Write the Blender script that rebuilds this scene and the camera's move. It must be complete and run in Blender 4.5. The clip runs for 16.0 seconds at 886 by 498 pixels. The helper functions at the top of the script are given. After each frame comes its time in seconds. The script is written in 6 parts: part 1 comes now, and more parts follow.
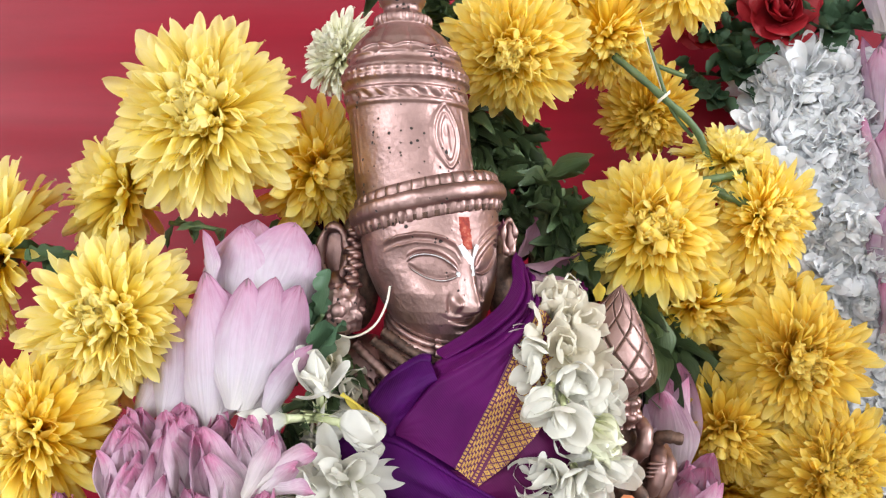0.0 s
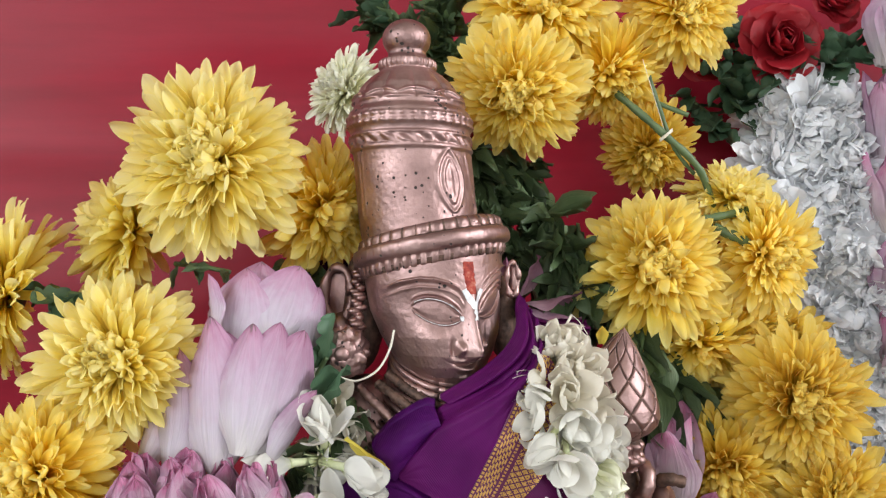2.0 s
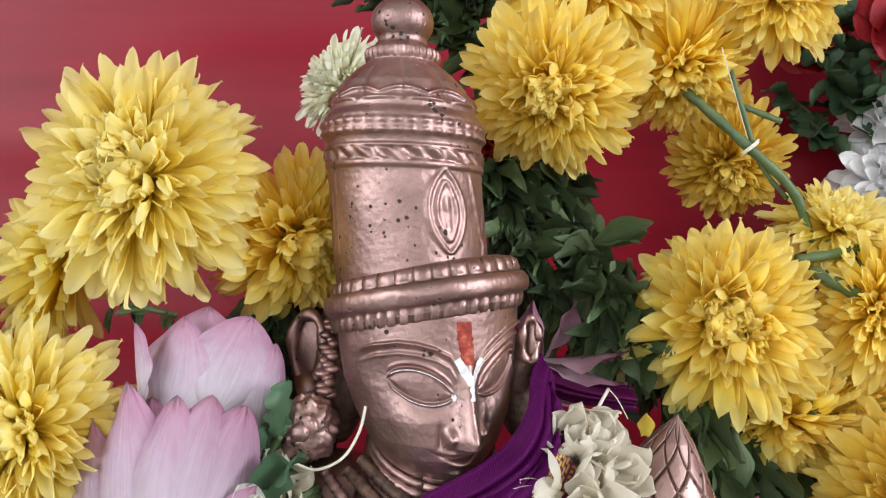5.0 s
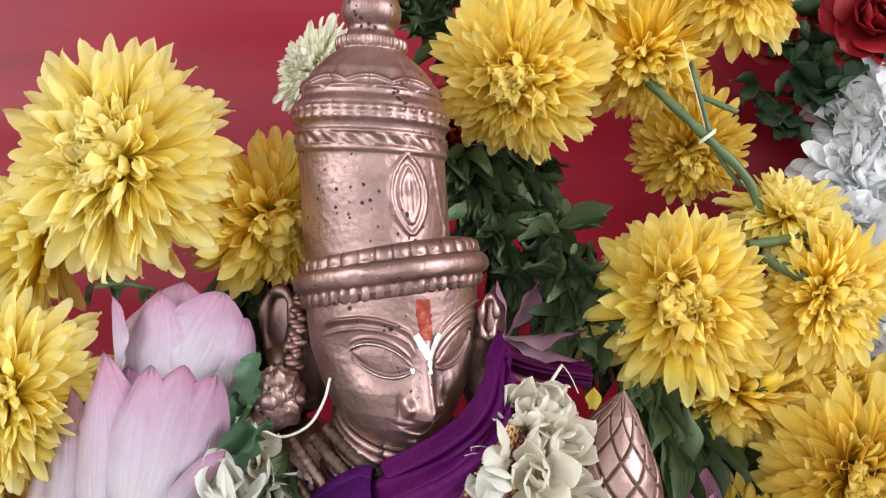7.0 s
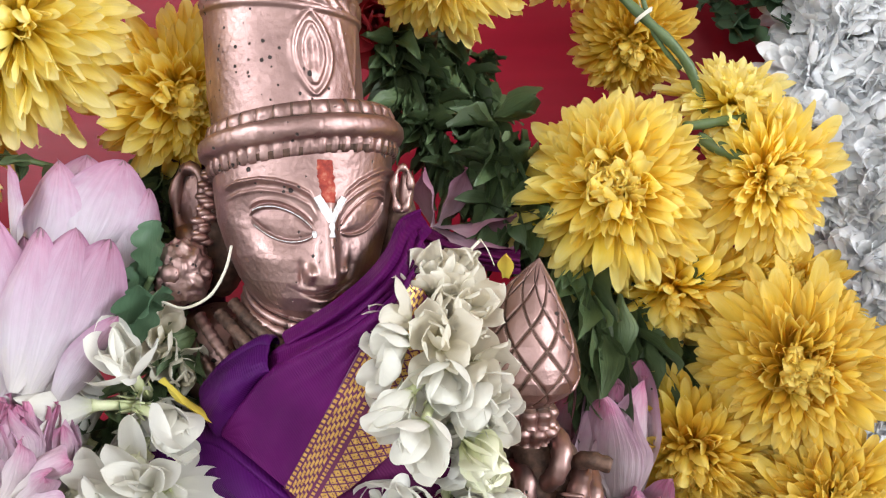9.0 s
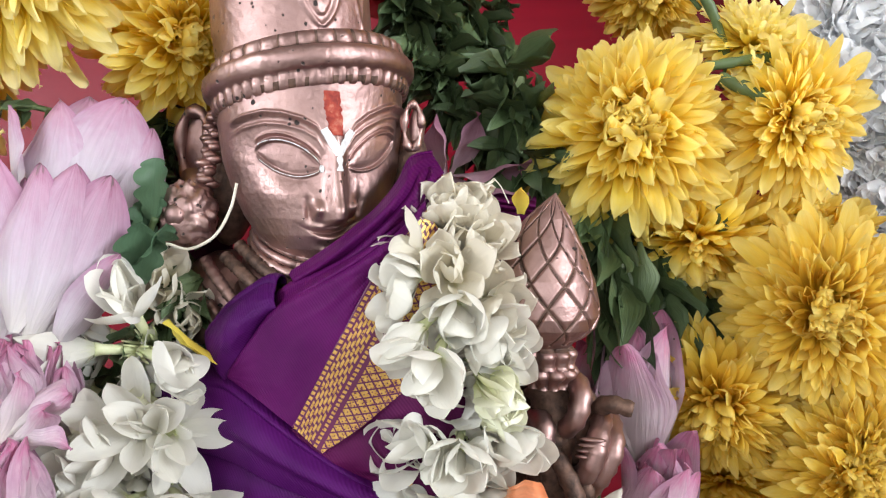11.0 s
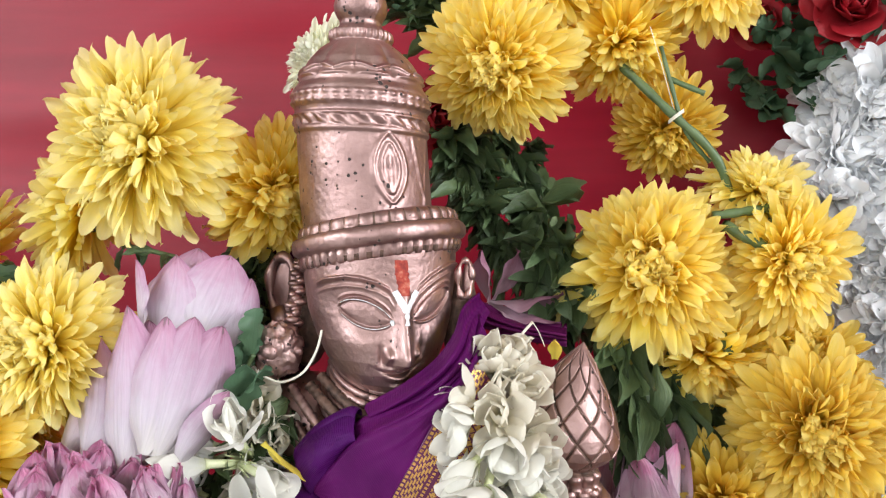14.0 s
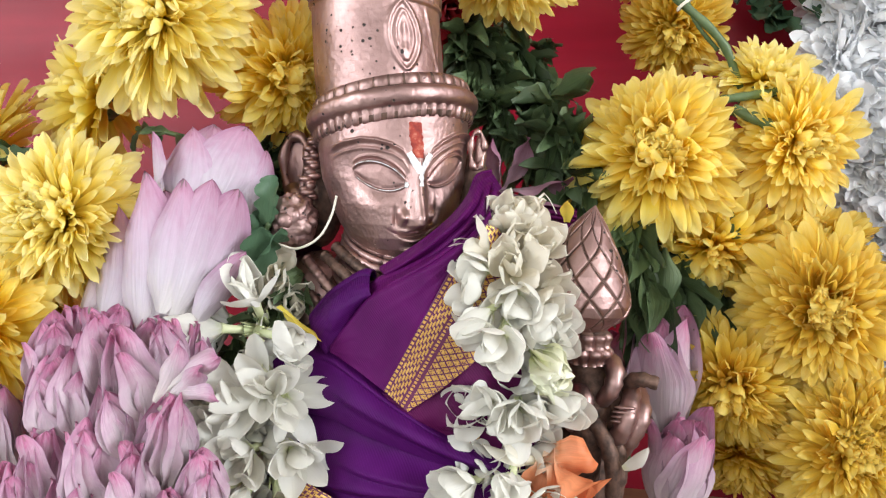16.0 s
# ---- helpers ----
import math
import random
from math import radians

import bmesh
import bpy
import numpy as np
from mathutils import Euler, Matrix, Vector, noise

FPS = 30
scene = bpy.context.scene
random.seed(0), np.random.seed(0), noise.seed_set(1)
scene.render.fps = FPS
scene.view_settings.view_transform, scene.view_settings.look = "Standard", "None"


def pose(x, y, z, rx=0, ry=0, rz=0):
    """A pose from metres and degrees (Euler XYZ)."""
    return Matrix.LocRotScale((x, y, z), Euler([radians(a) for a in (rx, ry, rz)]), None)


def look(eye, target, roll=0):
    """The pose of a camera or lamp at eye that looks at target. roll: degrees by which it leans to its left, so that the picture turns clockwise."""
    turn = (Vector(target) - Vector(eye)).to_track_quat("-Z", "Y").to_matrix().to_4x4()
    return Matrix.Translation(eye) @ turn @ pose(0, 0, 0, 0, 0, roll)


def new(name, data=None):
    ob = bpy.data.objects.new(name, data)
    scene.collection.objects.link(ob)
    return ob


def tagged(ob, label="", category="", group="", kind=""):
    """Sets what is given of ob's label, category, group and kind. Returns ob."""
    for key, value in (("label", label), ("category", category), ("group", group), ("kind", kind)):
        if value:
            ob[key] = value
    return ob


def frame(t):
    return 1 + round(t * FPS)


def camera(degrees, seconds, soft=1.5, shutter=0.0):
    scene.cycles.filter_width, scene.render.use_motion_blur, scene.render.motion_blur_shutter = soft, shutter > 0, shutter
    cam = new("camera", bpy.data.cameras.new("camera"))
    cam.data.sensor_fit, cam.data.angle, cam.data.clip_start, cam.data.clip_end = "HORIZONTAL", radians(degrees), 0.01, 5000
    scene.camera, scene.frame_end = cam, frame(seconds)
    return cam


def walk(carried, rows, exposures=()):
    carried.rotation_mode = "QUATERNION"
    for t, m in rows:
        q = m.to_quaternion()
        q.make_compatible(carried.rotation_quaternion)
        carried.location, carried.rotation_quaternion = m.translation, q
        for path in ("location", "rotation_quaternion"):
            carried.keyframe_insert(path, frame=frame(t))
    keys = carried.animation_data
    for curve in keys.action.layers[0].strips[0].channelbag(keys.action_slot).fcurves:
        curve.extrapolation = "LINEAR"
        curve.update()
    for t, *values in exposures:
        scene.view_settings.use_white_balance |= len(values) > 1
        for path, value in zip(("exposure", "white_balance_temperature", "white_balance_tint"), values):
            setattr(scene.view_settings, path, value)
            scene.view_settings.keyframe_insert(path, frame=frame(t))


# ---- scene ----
cam = camera(59.30, 16.0, soft=1.2)
PATH = [
    (0, (0.02385, 0.03561, 1.31665), (0.01586, 0.53554, 1.31931), 0.03),
    (0.5, (0.01664, 0.03265, 1.32686), (0.00804, 0.53256, 1.33096), 0.17),
    (1, (0.02706, 0.02308, 1.33013), (0.01987, 0.52301, 1.33466), 0.18),
    (1.5, (0.02538, 0.02686, 1.33191), (0.01763, 0.52677, 1.33729), 0.15),
    (2, (0.02228, 0.03367, 1.33230), (0.01418, 0.53356, 1.33902), 0.19),
    (2.5, (0.02573, 0.05619, 1.33307), (0.01347, 0.55600, 1.33972), 0.24),
    (3, (0.03255, 0.07405, 1.32243), (0.01788, 0.57380, 1.32807), 0.23),
    (3.5, (0.04119, 0.08401, 1.32618), (0.01482, 0.58330, 1.32999), 0.46),
    (4, (0.05178, 0.09577, 1.34415), (0.00826, 0.59386, 1.34830), 1.09),
    (4.5, (0.05070, 0.11919, 1.34619), (-0.01010, 0.61548, 1.34789), 1.30),
    (4.7, (0.04999, 0.11835, 1.35203), (-0.01250, 0.61443, 1.35070), 1.61),
    (6.8, (0.05809, 0.10003, 1.36371), (-0.00087, 0.59620, 1.34518), 2.65),
    (7, (0.06309, 0.10365, 1.35776), (0.00374, 0.59975, 1.33875), 2.67),
    (7.5, (0.07857, 0.11405, 1.34351), (0.01805, 0.60978, 1.31925), 2.62),
    (8, (0.08927, 0.11636, 1.34026), (0.02951, 0.61212, 1.31468), 2.63),
    (8.5, (0.09428, 0.11658, 1.33234), (0.03366, 0.61217, 1.30561), 2.55),
    (9, (0.09632, 0.11745, 1.31849), (0.03201, 0.61255, 1.29119), 2.42),
    (9.5, (0.09657, 0.11576, 1.30907), (0.03048, 0.61060, 1.28140), 2.29),
    (9.7, (0.09510, 0.11779, 1.30487), (0.02940, 0.61283, 1.28003), 2.19),
    (11.8, (0.09799, 0.12636, 1.29669), (0.01286, 0.61822, 1.26794), 1.87),
    (12, (0.09711, 0.12310, 1.30168), (0.00994, 0.61447, 1.27072), 1.90),
    (12.5, (0.09338, 0.11917, 1.31913), (0.00690, 0.61066, 1.28816), 1.99),
    (13, (0.09283, 0.10642, 1.33549), (0.00530, 0.59794, 1.30824), 2.23),
    (13.5, (0.09530, 0.08701, 1.35150), (0.00560, 0.57824, 1.32605), 2.33),
    (14, (0.09430, 0.07488, 1.34797), (0.00366, 0.56616, 1.32730), 2.35),
    (14.5, (0.09743, 0.07199, 1.32564), (0.00663, 0.56335, 1.30778), 2.33),
    (15, (0.09996, 0.07125, 1.30759), (0.00844, 0.56247, 1.28929), 2.31),
    (15.5, (0.10016, 0.07267, 1.29892), (0.00890, 0.56400, 1.28277), 2.25),
    (16, (0.09265, 0.06852, 1.29538), (0.00159, 0.55981, 1.27675), 2.29),
]
EXPOSURES = [(0, -0.03), (0.5, -0.09), (1, -0.11), (1.5, -0.27), (2, -0.37), (2.5, -0.48), (3, -0.42), (3.5, -0.4), (4.5, -0.4), (7, -0.24), (7.5, -0.18), (9, -0.12), (12, -0.1), (14, -0.08), (16, -0.11)]
walk(cam, [(t, look(eye, target, roll)) for t, eye, target, roll in PATH], EXPOSURES)

# ---- world, light and exposure ----
world = bpy.data.worlds.new("World")
scene.world = world
world.use_nodes = True
wn = world.node_tree
sky = wn.nodes.new("ShaderNodeTexSky")
sky.sky_type = "NISHITA"
sky.sun_disc = False
sky.sun_elevation, sky.sun_rotation = radians(50), radians(200)
wn.links.new(sky.outputs["Color"], wn.nodes["Background"].inputs["Color"])
wn.nodes["Background"].inputs["Strength"].default_value = 0.12


def window_light(name, m, width, height, watts, colour):
    """Daylight that enters by an opening of the hall."""
    lamp = bpy.data.lights.new(name, "AREA")
    lamp.shape, lamp.size, lamp.size_y = "RECTANGLE", width, height
    lamp.energy, lamp.color = watts, colour
    ob = new(name, lamp)
    ob.matrix_world = m
    return ob


window_light("daylight_left", look((-2.39, -1.95, 2.15), (0.0, -1.95, 2.15)), 2.8, 1.0, 117, (0.865, 0.935, 1.0))
window_light("daylight_back", look((0.2, -3.69, 1.95), (0.2, 0.0, 1.95)), 2.35, 1.2, 45, (0.93, 0.96, 1.0))
window_light("daylight_corner", look((-1.8, -3.69, 2.0), (-1.8, 0.0, 2.0)), 0.95, 1.0, 37, (0.865, 0.935, 1.0))
window_light("daylight_right", look((2.39, -0.9, 2.15), (0.0, -0.9, 2.15)), 1.35, 1.0, 113, (0.895, 0.945, 1.0))

# ---- materials ----


def material(name, base, rough=0.5, metal=0.0, **inputs):
    m = bpy.data.materials.new(name)
    m.use_nodes = True
    b = m.node_tree.nodes["Principled BSDF"]
    b.inputs["Base Color"].default_value = (*base, 1)
    b.inputs["Roughness"].default_value = rough
    b.inputs["Metallic"].default_value = metal
    for key, value in inputs.items():
        b.inputs[key.replace("_", " ")].default_value = value
    return m


class Nodes:
    """Short calls for a material's node tree."""

    def __init__(self, m):
        self.t = m.node_tree
        self.b = self.t.nodes["Principled BSDF"]

    def add(self, kind, ins=None, operation="", use_clamp=False, data_type="", blend_type=""):
        n = self.t.nodes.new("ShaderNode" + kind)
        if data_type:
            n.data_type = data_type
        if blend_type:
            n.blend_type = blend_type
        if operation:
            n.operation = operation
        if use_clamp:
            n.use_clamp = True
        for key, value in (ins or {}).items():
            if isinstance(value, bpy.types.NodeSocket):
                self.t.links.new(value, n.inputs[key])
            else:
                n.inputs[key].default_value = value
        return n

    def link(self, a, b):
        self.t.links.new(a, b)

    def ramp(self, fac, stops):
        r = self.add("ValToRGB", {"Fac": fac})
        e = r.color_ramp.elements
        while len(e) < len(stops):
            e.new(0.5)
        for k, (at, c) in enumerate(stops):
            e[k].position = at
            e[k].color = (*c, 1) if len(c) == 3 else c
        return r.outputs["Color"]

    def noise(self, scale, detail=4.0, rough=0.55, coord=None, distortion=0.0):
        ins = {"Scale": scale, "Detail": detail, "Roughness": rough, "Distortion": distortion}
        if coord is not None:
            ins["Vector"] = coord
        return self.add("TexNoise", ins).outputs["Fac"]

    def math(self, op, a, b=0.0, clamp=False):
        return self.add("Math", {0: a, 1: b}, operation=op, use_clamp=clamp).outputs[0]

    def mix(self, fac, a, b, blend="MIX"):
        return self.add("Mix", {0: fac, 6: a, 7: b}, data_type="RGBA", blend_type=blend).outputs[2]

    def bump(self, height, strength, distance):
        n = self.add("Bump", {"Height": height, "Strength": strength, "Distance": distance})
        self.link(n.outputs["Normal"], self.b.inputs["Normal"])
        return n

    def object_coord(self):
        return self.add("TexCoord").outputs["Object"]

    def uv(self):
        return self.add("TexCoord").outputs["UV"]


def petal_material(name, stops, streak=0.25, rough=0.55, through_light=0.3, spread=0.18, brown=0.0, bump=0.0006, glow=(1.0, 1.0, 1.0), rim=None):
    """A flower petal: colour along its length, fine veins, a little light coming through."""
    m = material(name, stops[0][1], rough)
    n = Nodes(m)
    sep = n.add("SeparateXYZ", {0: n.uv()})
    u, v = sep.outputs["X"], sep.outputs["Y"]
    info = n.add("ObjectInfo").outputs["Random"]
    wob = n.noise(9.0, 3.0, coord=n.add("VectorMath", {0: n.uv(), 1: n.add("CombineXYZ", {0: info, 1: info, 2: info}).outputs[0]}, operation="ADD").outputs[0])
    vv = n.math("ADD", v, n.math("MULTIPLY", n.math("SUBTRACT", wob, 0.5), 0.35))
    col = n.ramp(vv, stops)
    if rim:
        # deeper colour along the two edges
        side = n.math("ABSOLUTE", n.math("SUBTRACT", n.math("MULTIPLY", u, 2.0), 1.0))
        side = n.math("MULTIPLY", n.math("POWER", n.math("ADD", side, n.math("MULTIPLY", n.math("SUBTRACT", wob, 0.5), 0.5)), 4.0, True), n.math("MULTIPLY", v, 1.3, True))
        col = n.mix(n.math("MULTIPLY", side, 0.75), col, (*rim, 1))
    vein_at = n.add("CombineXYZ", {0: n.math("MULTIPLY", u, 22.0), 1: n.math("MULTIPLY", v, 1.6), 2: n.math("MULTIPLY", info, 30.0)}).outputs[0]
    vein = n.noise(1.0, 3.0, 0.6, coord=vein_at)
    shade = n.math("ADD", n.math("MULTIPLY", n.math("SUBTRACT", vein, 0.5), streak), 1.0)
    shade = n.math("MULTIPLY", shade, n.math("ADD", n.math("MULTIPLY", info, spread), 1.0 - spread * 0.6))
    grey = n.add("CombineColor", {0: shade, 1: shade, 2: shade}).outputs[0]
    col = n.mix(1.0, col, grey, "MULTIPLY")
    if brown > 0:
        edge = n.noise(3.2, 5.0, 0.65, coord=n.add("VectorMath", {0: n.uv(), 1: n.add("CombineXYZ", {0: info, 1: n.math("MULTIPLY", info, 7.0), 2: 0.0}).outputs[0]}, operation="ADD").outputs[0])
        mask = n.math("MULTIPLY", n.math("SUBTRACT", edge, 0.62), 9.0, True)
        mask = n.math("MULTIPLY", mask, n.math("MULTIPLY", v, brown), True)
        col = n.mix(n.math("MULTIPLY", mask, 0.8), col, (0.36, 0.19, 0.06, 1))
    n.link(col, n.b.inputs["Base Color"])
    n.bump(vein, 0.35, bump)
    trans = n.add("BsdfTranslucent")
    n.link(n.mix(1.0, col, (*glow, 1), "MULTIPLY"), trans.inputs["Color"])
    mixed = n.add("MixShader", {0: through_light})
    n.link(n.b.outputs[0], mixed.inputs[1])
    n.link(trans.outputs[0], mixed.inputs[2])
    n.link(mixed.outputs[0], n.t.nodes["Material Output"].inputs["Surface"])
    return m


# orange roots: the petal's deeper base, with warm shade between petals painted in
YELLOW = petal_material("yellow_petal", [(0.0, (0.95, 0.56, 0.008)), (0.3, (0.975, 0.705, 0.03)), (0.65, (0.985, 0.79, 0.12)), (1.0, (0.985, 0.865, 0.34))], streak=0.1, spread=0.08, brown=0.1, through_light=0.55, glow=(1.0, 0.98, 0.88), bump=0.001)
PALE_YELLOW = petal_material("pale_yellow_petal", [(0.0, (0.95, 0.63, 0.02)), (0.28, (0.97, 0.78, 0.1)), (0.65, (0.98, 0.85, 0.24)), (1.0, (0.98, 0.89, 0.46))], streak=0.1, spread=0.08, brown=0.12, through_light=0.55, glow=(1.0, 0.99, 0.9), bump=0.001)
# yellow darkened for the shaded flowers at lower right, plus some real browning
SHADED_OCHRE = petal_material("shaded_ochre_petal", [(0.0, (0.77, 0.38, 0.006)), (0.35, (0.83, 0.53, 0.025)), (0.75, (0.86, 0.64, 0.09)), (1.0, (0.87, 0.71, 0.21))], streak=0.18, spread=0.14, brown=0.3, through_light=0.5, glow=(1.0, 0.95, 0.8), bump=0.001)
WHITE_MUM = petal_material("white_mum_petal", [(0.0, (0.9, 0.91, 0.9)), (0.4, (0.93, 0.935, 0.945)), (1.0, (0.935, 0.94, 0.955))], streak=0.05, spread=0.03, through_light=0.34)
CREAM_MUM = petal_material("cream_mum_petal", [(0.0, (0.7, 0.66, 0.25)), (0.5, (0.82, 0.8, 0.55)), (1.0, (0.85, 0.84, 0.72))], streak=0.15, spread=0.12)
LOTUS = petal_material("lotus_petal", [(0.0, (0.57, 0.53, 0.51)), (0.3, (0.56, 0.485, 0.55)), (0.62, (0.515, 0.365, 0.47)), (0.88, (0.48, 0.255, 0.37)), (0.97, (0.41, 0.17, 0.27)), (1.0, (0.2, 0.12, 0.14))], streak=0.36, rough=0.5, through_light=0.2, spread=0.14, brown=0.12, rim=(0.39, 0.17, 0.3), bump=0.0018)
LOTUS_PINK = petal_material("lotus_pink_petal", [(0.0, (0.68, 0.63, 0.58)), (0.5, (0.64, 0.52, 0.57)), (0.8, (0.6, 0.36, 0.47)), (0.95, (0.56, 0.18, 0.33)), (1.0, (0.36, 0.13, 0.2))], streak=0.45, rough=0.5, through_light=0.2, spread=0.2, brown=0.35, rim=(0.43, 0.25, 0.36), bump=0.0018)
LOTUS_DRY = petal_material("dry_lotus_petal", [(0.0, (0.56, 0.42, 0.47)), (0.6, (0.46, 0.25, 0.33)), (1.0, (0.3, 0.11, 0.18))], streak=0.5, rough=0.55, spread=0.3, brown=0.3)
JASMINE = petal_material("jasmine_petal", [(0.0, (0.76, 0.77, 0.54)), (0.2, (0.82, 0.8, 0.725)), (0.7, (0.835, 0.815, 0.76)), (1.0, (0.82, 0.8, 0.725))], streak=0.06, rough=0.42, through_light=0.42, spread=0.06, brown=0.1)
JASMINE_OLD = petal_material("old_jasmine_petal", [(0.0, (0.74, 0.7, 0.46)), (0.3, (0.82, 0.765, 0.64)), (1.0, (0.83, 0.785, 0.68))], streak=0.12, rough=0.45, through_light=0.42, spread=0.08, brown=0.25)
BUD_GREEN = petal_material("jasmine_bud", [(0.0, (0.62, 0.66, 0.3)), (0.4, (0.82, 0.82, 0.58)), (1.0, (0.87, 0.86, 0.7))], streak=0.08, rough=0.4, through_light=0.2, spread=0.1)
ROSE = petal_material("rose_petal", [(0.0, (0.13, 0.002, 0.005)), (0.6, (0.29, 0.005, 0.012)), (1.0, (0.37, 0.009, 0.018))], streak=0.2, rough=0.55, through_light=0.2, spread=0.25)
ORANGE = petal_material("orange_petal", [(0.0, (0.8, 0.62, 0.45)), (0.35, (0.8, 0.33, 0.16)), (1.0, (0.76, 0.24, 0.1))], streak=0.5, rough=0.5, spread=0.2, brown=0.3)
YELLOW_BIT = petal_material("withered_yellow_petal", [(0.0, (0.75, 0.62, 0.1)), (1.0, (0.8, 0.56, 0.08))], streak=0.2, rough=0.45, brown=0.6)
LEAF = petal_material("leaf_green", [(0.0, (0.15, 0.2, 0.09)), (0.6, (0.085, 0.13, 0.055)), (1.0, (0.1, 0.15, 0.07))], streak=0.7, rough=0.4, through_light=0.2, spread=0.9, brown=0.3, bump=0.002)
LEAF_GREY = petal_material("leaf_grey_green", [(0.0, (0.06, 0.11, 0.055)), (1.0, (0.065, 0.13, 0.07))], streak=0.5, rough=0.55, through_light=0.15, spread=0.4)
STEM = material("stem_green", (0.13, 0.22, 0.07), 0.5)
n = Nodes(STEM)
n.link(n.ramp(n.noise(90.0, 4.0, coord=n.object_coord()), [(0.3, (0.05, 0.085, 0.03)), (0.7, (0.12, 0.17, 0.07))]), n.b.inputs["Base Color"])
THREAD = material("cotton_thread", (0.74, 0.69, 0.58), 0.85)
n = Nodes(THREAD)
n.bump(n.noise(1500.0, 2.0, coord=n.object_coord()), 0.6, 0.0005)

BRONZE = material("old_copper_bronze", (0.74, 0.43, 0.32), 0.3, 1.0)
n = Nodes(BRONZE)
oc = n.object_coord()
wear = n.noise(38.0, 5.0, 0.6, coord=oc)
fine = n.noise(420.0, 4.0, 0.6, coord=oc)
col = n.ramp(wear, [(0.25, (0.2, 0.122, 0.112)), (0.5, (0.375, 0.24, 0.222)), (0.75, (0.55, 0.375, 0.345))])
pits = n.add("TexVoronoi", {"Vector": n.add("VectorMath", {0: oc, 1: n.add("CombineXYZ", {0: n.math("MULTIPLY", fine, 0.0012), 1: n.math("MULTIPLY", fine, 0.0012), 2: 0.0}).outputs[0]}, operation="ADD").outputs[0], "Scale": 420.0, "Randomness": 1.0})
size = n.math("MULTIPLY", n.math("SUBTRACT", n.noise(60.0, 2.0, coord=oc), 0.40), 1.6, True)
pit = n.math("MULTIPLY", n.math("SUBTRACT", size, pits.outputs["Distance"]), 9.0, True)
lone = n.math("GREATER_THAN", n.add("SeparateColor", {0: pits.outputs["Color"]}).outputs[0], 0.62)
pit = n.math("MULTIPLY", pit, lone)
grime = n.math("MULTIPLY", n.math("SUBTRACT", n.noise(75.0, 6.0, 0.7, coord=oc, distortion=0.6), 0.6), 5.0, True)
col = n.mix(n.math("MULTIPLY", grime, 0.7), col, (0.15, 0.085, 0.065, 1))
col = n.mix(pit, col, (0.03, 0.022, 0.02, 1))
n.link(col, n.b.inputs["Base Color"])
rough = n.math("ADD", n.math("MULTIPLY", n.noise(55.0, 5.0, 0.6, coord=oc), 0.28), 0.33)
n.link(n.math("ADD", rough, n.math("MULTIPLY", n.math("MAXIMUM", pit, grime), 0.3)), n.b.inputs["Roughness"])
n.link(n.math("SUBTRACT", 1.0, n.math("MULTIPLY", pit, 0.8)), n.b.inputs["Metallic"])
n.bump(n.math("SUBTRACT", n.math("ADD", n.math("MULTIPLY", fine, 0.8), n.math("MULTIPLY", n.noise(140.0, 4.0, 0.6, coord=oc), 0.4)), pit), 0.6, 0.0005)

# brown of the cut lines, also given to neck, ear roots and hand
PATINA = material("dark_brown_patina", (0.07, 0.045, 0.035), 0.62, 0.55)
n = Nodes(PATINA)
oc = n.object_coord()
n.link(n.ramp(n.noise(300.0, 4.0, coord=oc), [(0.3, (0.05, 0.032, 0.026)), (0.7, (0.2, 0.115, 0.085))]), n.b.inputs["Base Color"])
n.bump(n.noise(700.0, 3.0, coord=oc), 0.5, 0.0005)

RED_PASTE = material("red_kumkum_paste", (0.42, 0.05, 0.025), 0.75)
n = Nodes(RED_PASTE)
oc = n.object_coord()
n.link(n.ramp(n.noise(320.0, 4.0, coord=oc), [(0.35, (0.2, 0.018, 0.012)), (0.52, (0.34, 0.04, 0.022)), (0.7, (0.52, 0.2, 0.13))]), n.b.inputs["Base Color"])
n.bump(n.noise(700.0, 3.0, coord=oc), 0.6, 0.0006)
WHITE_PASTE = material("white_ash_paste", (0.72, 0.72, 0.73), 0.8)
n = Nodes(WHITE_PASTE)
oc = n.object_coord()
n.link(n.ramp(n.noise(260.0, 4.0, coord=oc), [(0.3, (0.52, 0.5, 0.5)), (0.6, (0.78, 0.78, 0.79))]), n.b.inputs["Base Color"])
n.bump(n.noise(600.0, 3.0, coord=oc), 0.5, 0.0005)


def silk(name, dark, light, rough=0.48):
    """Woven silk: a fine twill on two scales, with faint soiling."""
    m = material(name, dark, rough, Specular_IOR_Level=0.09)
    q = Nodes(m)
    sep = q.add("SeparateXYZ", {0: q.object_coord()})
    u, v = sep.outputs["X"], sep.outputs["Z"]
    twill = q.math("SINE", q.math("MULTIPLY", q.math("ADD", u, n_half(q, v)), 6200.0))
    weft = q.math("SINE", q.math("MULTIPLY", q.math("SUBTRACT", v, u), 9000.0))
    cloud = q.noise(45.0, 4.0, coord=q.object_coord())
    fac = q.math("ADD", q.math("MULTIPLY", twill, 0.07), cloud)
    q.link(q.ramp(fac, [(0.3, dark), (0.72, light)]), q.b.inputs["Base Color"])
    q.bump(q.math("ADD", twill, q.math("MULTIPLY", weft, 0.4)), 0.3, 0.00015)
    return m


def n_half(q, v):
    return q.math("MULTIPLY", v, 0.8)


# one shot silk: its hue shift with angle is painted as PURPLE and PLUM
PURPLE = silk("purple_silk", (0.042, 0.003, 0.06), (0.074, 0.0055, 0.098))
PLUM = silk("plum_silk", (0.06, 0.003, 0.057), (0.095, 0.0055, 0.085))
MAROON = silk("maroon_silk", (0.06, 0.004, 0.038), (0.095, 0.007, 0.062))

